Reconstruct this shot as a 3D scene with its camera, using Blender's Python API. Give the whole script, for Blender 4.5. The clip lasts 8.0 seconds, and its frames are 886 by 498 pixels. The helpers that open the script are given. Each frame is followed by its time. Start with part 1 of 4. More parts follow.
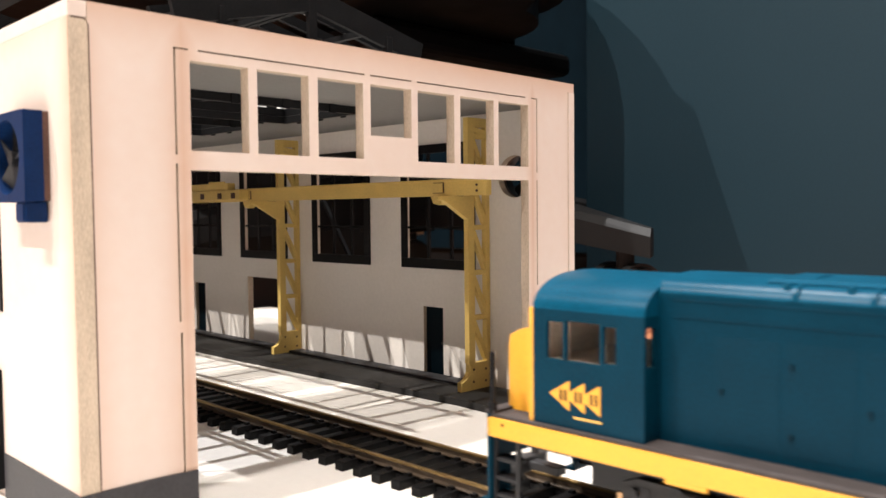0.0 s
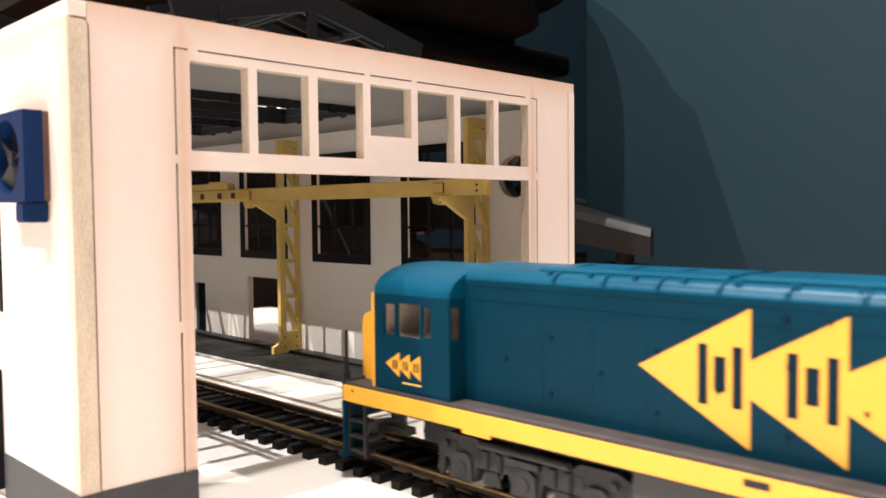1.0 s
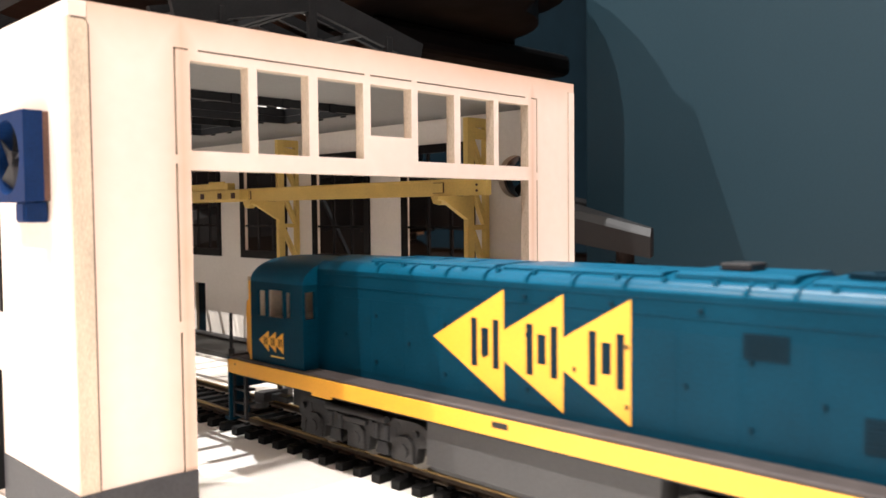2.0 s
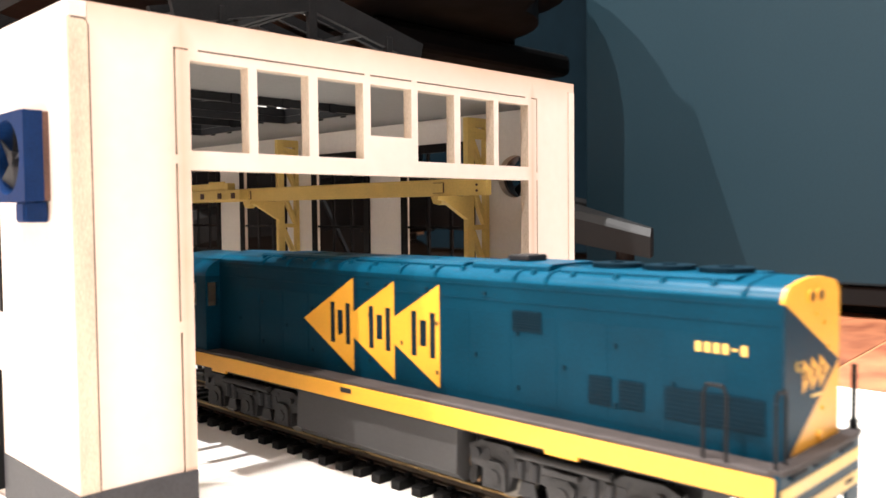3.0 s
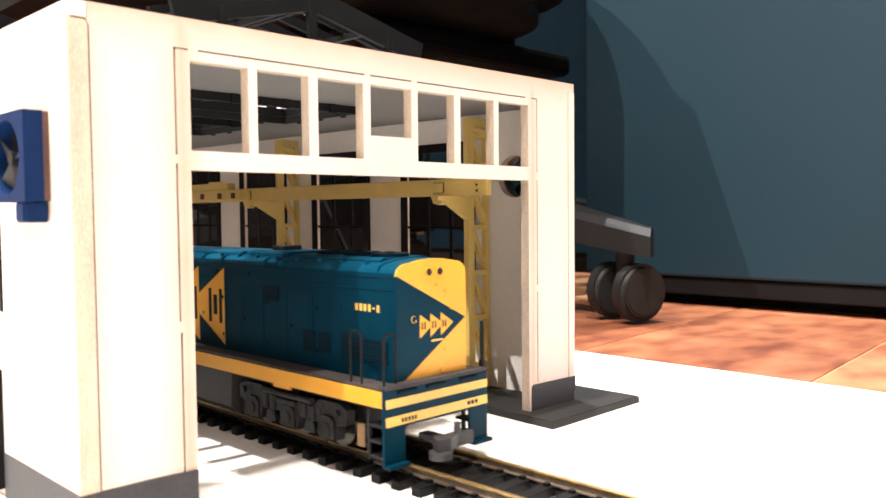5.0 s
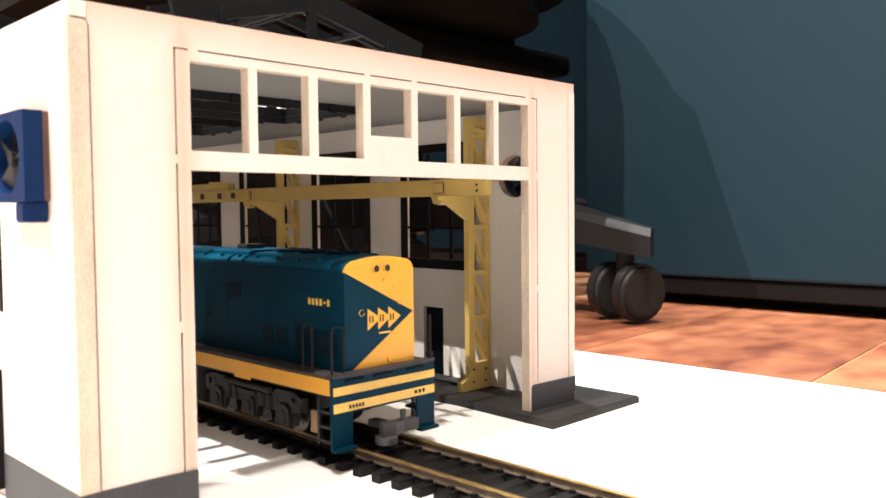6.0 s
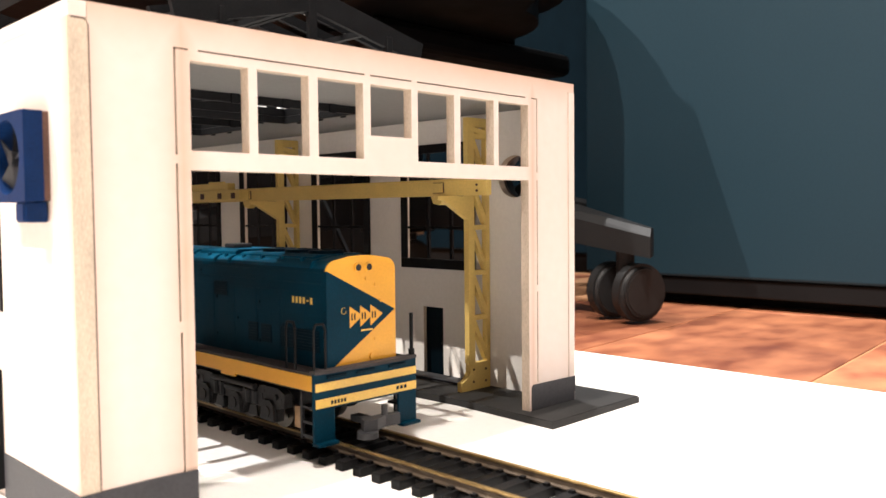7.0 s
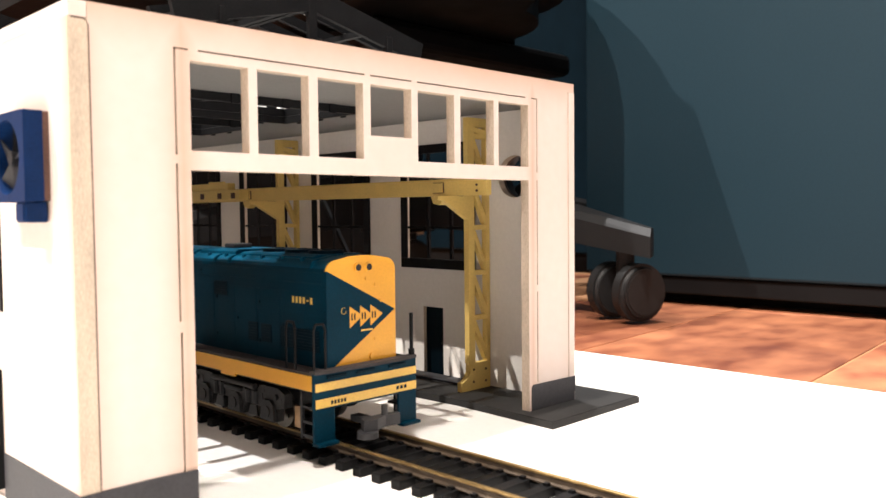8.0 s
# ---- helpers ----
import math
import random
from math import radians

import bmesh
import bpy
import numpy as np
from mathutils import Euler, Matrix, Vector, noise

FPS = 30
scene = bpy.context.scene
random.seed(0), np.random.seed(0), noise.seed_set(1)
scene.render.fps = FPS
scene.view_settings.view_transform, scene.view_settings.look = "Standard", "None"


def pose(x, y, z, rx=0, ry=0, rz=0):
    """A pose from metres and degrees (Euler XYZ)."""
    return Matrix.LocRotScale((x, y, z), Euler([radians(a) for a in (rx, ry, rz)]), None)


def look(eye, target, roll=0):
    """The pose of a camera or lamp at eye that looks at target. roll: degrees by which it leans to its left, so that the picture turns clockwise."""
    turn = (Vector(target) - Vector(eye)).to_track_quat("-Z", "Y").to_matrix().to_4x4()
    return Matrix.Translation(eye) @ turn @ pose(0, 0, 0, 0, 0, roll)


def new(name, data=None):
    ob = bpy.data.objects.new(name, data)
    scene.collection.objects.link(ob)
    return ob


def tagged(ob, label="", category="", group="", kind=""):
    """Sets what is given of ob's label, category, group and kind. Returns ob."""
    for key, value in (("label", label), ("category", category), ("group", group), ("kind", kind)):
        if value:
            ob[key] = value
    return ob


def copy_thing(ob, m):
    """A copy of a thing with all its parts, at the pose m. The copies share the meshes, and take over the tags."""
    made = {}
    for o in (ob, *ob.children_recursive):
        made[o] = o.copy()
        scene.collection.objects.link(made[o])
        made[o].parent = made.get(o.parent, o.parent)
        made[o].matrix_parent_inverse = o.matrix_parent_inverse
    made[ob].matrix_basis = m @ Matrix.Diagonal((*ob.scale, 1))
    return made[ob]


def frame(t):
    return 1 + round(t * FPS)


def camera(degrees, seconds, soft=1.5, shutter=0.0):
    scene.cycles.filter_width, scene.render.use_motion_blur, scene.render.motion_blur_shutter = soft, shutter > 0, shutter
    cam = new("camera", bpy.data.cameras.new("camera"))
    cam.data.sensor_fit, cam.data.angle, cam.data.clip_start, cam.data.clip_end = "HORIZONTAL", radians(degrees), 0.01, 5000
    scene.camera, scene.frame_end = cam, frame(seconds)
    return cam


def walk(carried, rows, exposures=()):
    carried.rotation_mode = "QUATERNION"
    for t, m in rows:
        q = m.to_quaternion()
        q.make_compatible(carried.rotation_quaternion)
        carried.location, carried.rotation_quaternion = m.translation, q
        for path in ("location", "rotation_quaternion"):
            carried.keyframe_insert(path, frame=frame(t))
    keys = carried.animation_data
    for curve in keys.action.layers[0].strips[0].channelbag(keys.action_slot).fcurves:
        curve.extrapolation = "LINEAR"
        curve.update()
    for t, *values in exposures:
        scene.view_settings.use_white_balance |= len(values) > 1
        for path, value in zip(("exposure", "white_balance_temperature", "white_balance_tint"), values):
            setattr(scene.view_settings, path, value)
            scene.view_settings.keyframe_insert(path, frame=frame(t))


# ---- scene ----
# All lengths below are millimetres of a 1:87 model railway; MM turns them into metres.
MM = 0.001


def mmv(x, y, z):
    return Vector((x * MM, y * MM, z * MM))


# ---- camera ----
EYE = Vector((-65.88, -169.44, 68.01))
cam = camera(56.13, 8.0, soft=1.5, shutter=0.5)
cam.data.dof.use_dof = True
cam.data.dof.focus_distance, cam.data.dof.aperture_fstop = 0.30, 30.0
view = look(EYE * MM, (EYE + Vector((0.70917, 0.70357, -0.04536)) * 300) * MM, -0.56)
walk(cam, [(0.0, view), (8.0, view)],
     exposures=[(0.0, -0.80), (1.0, -0.64), (1.7, -0.40), (2.8, -0.10), (3.5, -0.08), (4.7, -0.08), (6.0, -0.33), (8.0, -0.42)])

# ---- light: lamps of the room at night ----
world = bpy.data.worlds.new("room_night")
scene.world = world
world.use_nodes = True
world.node_tree.nodes["Background"].inputs[0].default_value = (0.55, 0.6, 0.7, 1)
world.node_tree.nodes["Background"].inputs[1].default_value = 0.03


def lamp(name, eye, target, size, watts, colour):
    data = bpy.data.lights.new(name, "AREA")
    data.shape, data.size, data.energy, data.color = "DISK", size, watts, colour
    ob = new(name, data)
    ob.matrix_world = look(Vector(eye), Vector(target))
    return ob


lamp("ceiling_spot_near", (-1.12, 0.10, 2.2), (0.08, 0.06, 0.0), 0.018, 105, (1.0, 0.92, 0.83))
lamp("ceiling_spot_far", (-1.12, 0.86, 2.2), (0.08, 0.06, 0.0), 0.018, 105, (1.0, 0.93, 0.85))
lamp("ceiling_spot_over", (0.442, 0.708, 2.3), (0.06, 0.06, 0.0), 0.016, 100, (1.0, 0.98, 0.97))
lamp("bulb_front", (-0.084, -0.200, 1.000), (0.06, 0.0, 0.04), 0.07, 17, (1.0, 0.91, 0.835))
lamp("ceiling_lamp", (-0.55, -1.55, 2.0), (0.08, 0.0, 0.05), 0.7, 12, (1.0, 0.895, 0.815))


# ---- materials ----
def nodes_of(name):
    m = bpy.data.materials.new(name)
    m.use_nodes = True
    return m, m.node_tree.nodes, m.node_tree.links, m.node_tree.nodes["Principled BSDF"]


def surface(name, colour, rough=0.5, metal=0.0, vary=0.12, scale=120.0, fine=1500.0, bump=0.1, depth=0.0002,
            stretch=(1, 1, 1), tint=None, per_piece=0.0, coat=0.0, spec=0.5):
    """Two scales of noise in colour, roughness and relief; tint is the second colour that the noise mixes in."""
    m, n, l, bsdf = nodes_of(name)
    co = n.new("ShaderNodeTexCoord")
    mp = n.new("ShaderNodeMapping")
    mp.inputs["Scale"].default_value = stretch
    l.new(co.outputs["Object"], mp.inputs["Vector"])
    big, small = n.new("ShaderNodeTexNoise"), n.new("ShaderNodeTexNoise")
    big.inputs["Scale"].default_value, small.inputs["Scale"].default_value = scale, fine
    big.inputs["Detail"].default_value, small.inputs["Detail"].default_value = 5, 3
    for t in (big, small):
        l.new(mp.outputs["Vector"], t.inputs["Vector"])
    mix = n.new("ShaderNodeMath")
    mix.operation = "ADD"
    l.new(big.outputs["Fac"], mix.inputs[0])
    l.new(small.outputs["Fac"], mix.inputs[1])
    ramp = n.new("ShaderNodeValToRGB")
    ramp.color_ramp.elements[0].position, ramp.color_ramp.elements[1].position = 0.35, 0.65
    low = tint or tuple(c * (1 - vary) for c in colour)
    high = tuple(min(1, c * (1 + vary)) for c in colour) if not tint else colour
    ramp.color_ramp.elements[0].color, ramp.color_ramp.elements[1].color = (*low, 1), (*high, 1)
    half = n.new("ShaderNodeMath")
    half.operation = "MULTIPLY"
    half.inputs[1].default_value = 0.5
    l.new(mix.outputs[0], half.inputs[0])
    l.new(half.outputs[0], ramp.inputs["Fac"])
    out = ramp.outputs["Color"]
    if per_piece:
        info, hsv, rng = n.new("ShaderNodeObjectInfo"), n.new("ShaderNodeHueSaturation"), n.new("ShaderNodeMapRange")
        rng.inputs["To Min"].default_value, rng.inputs["To Max"].default_value = 1 - per_piece, 1 + per_piece
        l.new(info.outputs["Random"], rng.inputs["Value"])
        l.new(rng.outputs["Result"], hsv.inputs["Value"])
        l.new(out, hsv.inputs["Color"])
        out = hsv.outputs["Color"]
    l.new(out, bsdf.inputs["Base Color"])
    bsdf.inputs["Metallic"].default_value = metal
    bsdf.inputs["Coat Weight"].default_value = coat
    bsdf.inputs["Specular IOR Level"].default_value = spec
    rr = n.new("ShaderNodeMapRange")
    rr.inputs["To Min"].default_value, rr.inputs["To Max"].default_value = max(0.05, rough - 0.12), min(1, rough + 0.12)
    l.new(big.outputs["Fac"], rr.inputs["Value"])
    l.new(rr.outputs["Result"], bsdf.inputs["Roughness"])
    if bump:
        b = n.new("ShaderNodeBump")
        b.inputs["Strength"].default_value, b.inputs["Distance"].default_value = bump, depth
        l.new(half.outputs[0], b.inputs["Height"])
        l.new(b.outputs["Normal"], bsdf.inputs["Normal"])
    return m


M = {}
FACE, PALE = (0.66, 0.567, 0.520), (0.645, 0.535, 0.480)
M["mdf_face"] = surface("mdf_face", FACE, 0.62, vary=0.05, scale=18, fine=260, bump=0.08, tint=PALE)


def scorched(name, cuts):
    """Fibreboard face with laser scorch beside its cuts; cuts: (axis, place in mm, width in mm, strength)."""
    m = surface(name, FACE, 0.62, vary=0.05, scale=18, fine=260, bump=0.08, tint=PALE)
    n, l = m.node_tree.nodes, m.node_tree.links
    bsdf = n["Principled BSDF"]
    base = bsdf.inputs["Base Color"].links[0].from_socket
    co, sep, noise = n.new("ShaderNodeTexCoord"), n.new("ShaderNodeSeparateXYZ"), n.new("ShaderNodeTexNoise")
    noise.inputs["Scale"].default_value, noise.inputs["Detail"].default_value = 45, 4
    l.new(co.outputs["Object"], sep.inputs[0])
    l.new(co.outputs["Object"], noise.inputs["Vector"])

    def calc(op, a, b=None):
        q = n.new("ShaderNodeMath")
        q.operation = op
        for k, v in enumerate((a, b)):
            if v is None:
                continue
            if isinstance(v, (int, float)):
                q.inputs[k].default_value = v
            else:
                l.new(v, q.inputs[k])
        return q.outputs[0]
    total = None
    for axis, at, width, strength in cuts:
        gap = calc("ABSOLUTE", calc("SUBTRACT", sep.outputs["XYZ".index(axis)], at * MM))
        near = calc("MAXIMUM", calc("SUBTRACT", 1.0, calc("DIVIDE", gap, width * MM)), 0.0)
        char = calc("MULTIPLY", calc("MULTIPLY", near, near), strength)
        total = char if total is None else calc("MAXIMUM", total, char)
    total = calc("MULTIPLY", total, calc("ADD", noise.outputs["Fac"], 0.45))
    mix = n.new("ShaderNodeMix")
    mix.data_type = "RGBA"
    l.new(total, mix.inputs["Factor"])
    l.new(base, mix.inputs[6])
    mix.inputs[7].default_value = (0.50, 0.30, 0.20, 1)
    l.new(mix.outputs[2], bsdf.inputs["Base Color"])
    return m


M["front_face"] = scorched("front_face", [("Z", 110.9, 13.0, 0.7), ("X", 24.3, 9.5, 0.7), ("X", 146.5, 5.0, 0.6), ("X", 169.0, 8.0, 0.6), ("X", 4.0, 7.0, 0.4)])
M["side_face"] = scorched("side_face", [("Z", 110.9, 12.0, 0.7), ("Y", 0.0, 11.0, 0.75)])
M["mdf_edge"] = surface("mdf_edge", (0.50, 0.41, 0.32), 0.8, vary=0.2, scale=220, fine=2600, bump=0.5, depth=0.0003,
                        stretch=(1, 1, 0.35))
M["burnt"] = surface("burnt_groove", (0.10, 0.06, 0.045), 0.9, vary=0.3)
M["inner_wall"] = surface("inner_wall", (0.78, 0.745, 0.71), 0.75, vary=0.04, scale=30, fine=700, bump=0.08)
M["ceiling_grey"] = surface("ceiling_grey", (0.21, 0.205, 0.20), 0.75, vary=0.08, scale=40, fine=900)
M["skirt"] = surface("skirt_grey", (0.045, 0.045, 0.05), 0.6, vary=0.18, scale=80, fine=1400, spec=0.2)
M["slab"] = surface("slab_grey", (0.025, 0.0245, 0.0245), 0.6, vary=0.2, scale=60, fine=1300, bump=0.15, spec=0.2)
M["board"] = surface("white_board", (0.83, 0.81, 0.78), 0.45, vary=0.025, scale=14, fine=500, bump=0.05)
M["black"] = surface("black_plastic", (0.016, 0.016, 0.018), 0.42, vary=0.25, scale=150, fine=1800, spec=0.2)
M["frame_black"] = surface("window_black", (0.007, 0.007, 0.008), 0.5, vary=0.3, scale=150, fine=1800, spec=0.12)
M["yellow_card"] = surface("crane_yellow", (0.66, 0.47, 0.14), 0.6, vary=0.1, scale=90, fine=1500, bump=0.15)
M["roof_dark"] = surface("roof_dark", (0.0085, 0.0089, 0.0100), 0.5, vary=0.25, scale=120, fine=1500, spec=0.12)
M["blue_fan"] = surface("fan_blue", (0.002, 0.0150, 0.062), 0.45, vary=0.2, scale=120, fine=1800, spec=0.1)
M["brown_mdf"] = surface("brown_mdf", (0.07, 0.032, 0.022), 0.8, vary=0.3, scale=200)
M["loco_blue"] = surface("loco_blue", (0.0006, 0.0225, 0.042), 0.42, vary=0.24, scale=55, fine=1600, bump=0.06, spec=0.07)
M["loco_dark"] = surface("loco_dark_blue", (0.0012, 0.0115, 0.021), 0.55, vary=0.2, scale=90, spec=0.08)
# body blue made lighter for roof parts: light from above put into the colour
M["loco_blue_lit"] = surface("loco_blue_lit_top", (0.0012, 0.048, 0.092), 0.34, vary=0.18, scale=60, fine=1600, bump=0.08, spec=0.10)
M["loco_yellow"] = surface("loco_yellow", (0.66, 0.315, 0.025), 0.42, vary=0.07, scale=70, fine=1500, bump=0.06)
M["stripe_yellow"] = surface("stripe_yellow", (0.68, 0.43, 0.09), 0.45, vary=0.1, scale=90, fine=1500)
M["deck"] = surface("deck_black", (0.042, 0.036, 0.036), 0.75, vary=0.3, scale=200, fine=2500, bump=0.5, spec=0.2)
M["truck"] = surface("truck_grey", (0.022, 0.0215, 0.0225), 0.6, vary=0.55, scale=210, fine=1900, bump=0.2, spec=0.25)
M["tank"] = surface("tank_grey", (0.045, 0.045, 0.047), 0.5, vary=0.12, scale=60, fine=1500, spec=0.25)
M["steel"] = surface("wheel_steel", (0.14, 0.13, 0.115), 0.35, metal=0.9, vary=0.2, scale=200)
M["cab_lining"] = surface("cab_lining", (0.82, 0.68, 0.54), 0.6, vary=0.15)
M["copper"] = surface("pickup_brass", (0.38, 0.24, 0.13), 0.35, metal=0.9, vary=0.2, scale=200)
M["rail"] = surface("rail_brass", (0.27, 0.18, 0.075), 0.30, metal=0.75, vary=0.35, scale=90, fine=1700, stretch=(1, 0.15, 1))
M["rail_web"] = surface("rail_web", (0.055, 0.038, 0.024), 0.6, metal=0.3, vary=0.35, scale=120)
M["tie"] = surface("tie_black", (0.006, 0.006, 0.0065), 0.5, vary=0.3, scale=200, fine=2500, bump=0.3, per_piece=0.35, spec=0.12)
M["coupler"] = surface("coupler_grey", (0.028, 0.028, 0.031), 0.5, vary=0.15)
M["parquet"] = surface("parquet_wood", (0.52, 0.205, 0.100), 0.36, vary=0.2, scale=8, fine=40, bump=0.05, stretch=(0.9, 1.5, 1),
                       tint=(0.17, 0.048, 0.027), per_piece=0.25, coat=0.3)
M["joint"] = surface("joint_tan", (0.34, 0.165, 0.075), 0.6, vary=0.2, scale=20, fine=200)
M["panel_blue"] = surface("panel_blue", (0.0074, 0.0230, 0.0345), 0.5, vary=0.08, scale=3, fine=500, bump=0.0, spec=0.2)
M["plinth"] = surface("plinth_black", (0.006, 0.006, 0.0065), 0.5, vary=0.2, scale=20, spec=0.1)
# panel blue at a third of its strength: shade painted into the colour
M["shaded_navy"] = surface("panel_blue_shaded", (0.0022, 0.0068, 0.0110), 0.5, vary=0.2, scale=4, fine=60, spec=0.05)
M["chair"] = surface("chair_black", (0.002, 0.002, 0.0022), 0.5, vary=0.2, scale=30, fine=400, spec=0.1)
M["chair_leg"] = surface("chair_leg_grey", (0.011, 0.011, 0.0115), 0.5, vary=0.12, scale=40, fine=700, spec=0.2)
M["caster"] = surface("caster_black", (0.013, 0.013, 0.0135), 0.55, vary=0.2, scale=60, fine=800, spec=0.25)
M["room_wall"] = surface("room_wall", (0.36, 0.35, 0.34), 0.8, vary=0.04, scale=3, fine=60)
M["room_ceiling"] = surface("room_ceiling", (0.72, 0.71, 0.69), 0.85, vary=0.03, scale=3, fine=60)
M["scrap"] = surface("white_film", (0.78, 0.79, 0.80), 0.3, vary=0.06, scale=300, fine=2500, bump=0.3)


# ---- building blocks ----
def shift_scale(bm):
    for v in bm.verts:
        v.co *= MM


def link(name, bm, material, smooth=False):
    shift_scale(bm)
    bmesh.ops.recalc_face_normals(bm, faces=bm.faces[:])
    me = bpy.data.meshes.new(name)
    bm.to_mesh(me)
    bm.free()
    for m in (material if isinstance(material, (list, tuple)) else [material]):
        me.materials.append(m)
    if smooth:
        for p in me.polygons:
            p.use_smooth = True
        me.set_sharp_from_angle(angle=radians(38))
    return new(name, me)


def part(name, bm, material, parent, label="", smooth=False):
    ob = link(name, bm, material, smooth)
    ob.parent = parent
    if label:
        tagged(ob, label)
    return ob


def thing(name, at, label, category, group="", kind=""):
    ob = new(name)
    ob.empty_display_size = 0.01
    ob.location = mmv(*at)
    return tagged(ob, label, category, group, kind)


def B():
    return bmesh.new()


def box(bm, x0, x1, y0, y1, z0, z1, bevel=0.0, index=0):
    r = bmesh.ops.create_cube(bm, size=1.0, matrix=Matrix.LocRotScale(
        ((x0 + x1) / 2, (y0 + y1) / 2, (z0 + z1) / 2), None, (x1 - x0, y1 - y0, z1 - z0)))
    fs = {f for v in r["verts"] for f in v.link_faces}
    for f in fs:
        f.material_index = index
    if bevel:
        es = list({e for v in r["verts"] for e in v.link_edges})
        bmesh.ops.bevel(bm, geom=es, offset=bevel, segments=2, affect="EDGES", profile=0.5)
    return bm


def bar(bm, p0, p1, w, d=None, bevel=0.0):
    """A square bar from p0 to p1."""
    p0, p1 = Vector(p0), Vector(p1)
    v = p1 - p0
    q = v.to_track_quat("Z", "Y")
    r = bmesh.ops.create_cube(bm, size=1.0, matrix=Matrix.LocRotScale((p0 + p1) / 2, q, (w, d or w, v.length)))
    if bevel:
        bmesh.ops.bevel(bm, geom=list({e for a in r["verts"] for e in a.link_edges}), offset=bevel, segments=1, affect="EDGES")
    return bm


def rod(bm, p0, p1, r, seg=12, r2=None):
    p0, p1 = Vector(p0), Vector(p1)
    v = p1 - p0
    bmesh.ops.create_cone(bm, cap_ends=True, segments=seg, radius1=r, radius2=r if r2 is None else r2, depth=v.length,
                          matrix=Matrix.Translation((p0 + p1) / 2) @ v.to_track_quat("Z", "Y").to_matrix().to_4x4())
    return bm


def prism(bm, poly, axis, a, b):
    """A flat outline pushed from a to b along an axis. poly holds the two other coordinates, in x, y, z order."""
    def co(u, v, w):
        return {"x": (w, u, v), "y": (u, w, v), "z": (u, v, w)}[axis]
    lo = [bm.verts.new(co(u, v, a)) for u, v in poly]
    hi = [bm.verts.new(co(u, v, b)) for u, v in poly]
    n = len(poly)
    bm.faces.new(lo[::-1])
    bm.faces.new(hi)
    for i in range(n):
        bm.faces.new((lo[i], lo[(i + 1) % n], hi[(i + 1) % n], hi[i]))
    return bm


def panel(bm, axis, a, b, u0, u1, v0, v1, holes=(), edge_index=1, round_holes=()):
    """A sheet from a to b along an axis (x: u=y, v=z; y: u=x, v=z; z: u=x, v=y) with openings through it;
    the sides of sheet and openings take the second material. round_holes: (u, v, r)."""
    squares = [(cu - r * 1.2, cu + r * 1.2, cv - r * 1.2, cv + r * 1.2) for cu, cv, r in round_holes]
    cuts = [*holes, *squares]
    us = sorted({u0, u1, *(min(max(c, u0), u1) for h in cuts for c in h[:2])})
    vs = sorted({v0, v1, *(min(max(c, v0), v1) for h in cuts for c in h[2:])})

    def co(u, v, w):
        return {"x": (w, u, v), "y": (u, w, v), "z": (u, v, w)}[axis]
    seen = {}

    def vert(u, v, w):
        k = (round(u, 4), round(v, 4), w)
        if k not in seen:
            seen[k] = bm.verts.new(co(u, v, w))
        return seen[k]
    solid = {}
    for i in range(len(us) - 1):
        for j in range(len(vs) - 1):
            cu, cv = (us[i] + us[i + 1]) / 2, (vs[j] + vs[j + 1]) / 2
            solid[i, j] = not any(h[0] < cu < h[1] and h[2] < cv < h[3] for h in cuts)
    for (i, j), s in solid.items():
        if not s:
            continue
        c = [(us[i], vs[j]), (us[i + 1], vs[j]), (us[i + 1], vs[j + 1]), (us[i], vs[j + 1])]
        bm.faces.new([vert(*p, a) for p in c])
        bm.faces.new([vert(*p, b) for p in c][::-1])
        for k, (di, dj) in enumerate(((0, -1), (1, 0), (0, 1), (-1, 0))):
            if solid.get((i + di, j + dj)):
                continue
            near = [h for h in squares if h[0] - 0.001 <= (us[i] + us[i + 1]) / 2 + di * (us[i + 1] - us[i]) <= h[1] + 0.001
                    and h[2] - 0.001 <= (vs[j] + vs[j + 1]) / 2 + dj * (vs[j + 1] - vs[j]) <= h[3] + 0.001]
            if near:
                continue
            p, q = c[k], c[(k + 1) % 4]
            f = bm.faces.new((vert(*p, a), vert(*q, a), vert(*q, b), vert(*p, b)))
            f.material_index = edge_index
    for (cu, cv, r), h in zip(round_holes, squares):
        n = 40
        ring, out = [], []
        for k in range(n):
            t = 2 * math.pi * (k + 0.5) / n
            cx, cy = math.cos(t), math.sin(t)
            s = r * 1.2 / max(abs(cx), abs(cy))
            ring.append((cu + r * cx, cv + r * cy))
            out.append((cu + s * cx, cv + s * cy))
        for w in (a, b):
            ri = [bm.verts.new(co(*p, w)) for p in ring]
            ro = [bm.verts.new(co(*p, w)) for p in out]
            for k in range(n):
                m = (k + 1) % n
                bm.faces.new((ri[k], ri[m], ro[m], ro[k]))
                if w == a:
                    continue
            corners = [bm.verts.new(co(x, y, w)) for x, y in ((h[1], h[3]), (h[0], h[3]), (h[0], h[2]), (h[1], h[2]))]
            for q, c in enumerate(corners):
                k = (q * 2 + 1) * n // 8 - 1
                bm.faces.new((ro[k], ro[k + 1], c))
        lo = [bm.verts.new(co(*p, a)) for p in ring]
        hi = [bm.verts.new(co(*p, b)) for p in ring]
        for k in range(n):
            m = (k + 1) % n
            f = bm.faces.new((lo[k], lo[m], hi[m], hi[k]))
            f.material_index = edge_index
    return bm


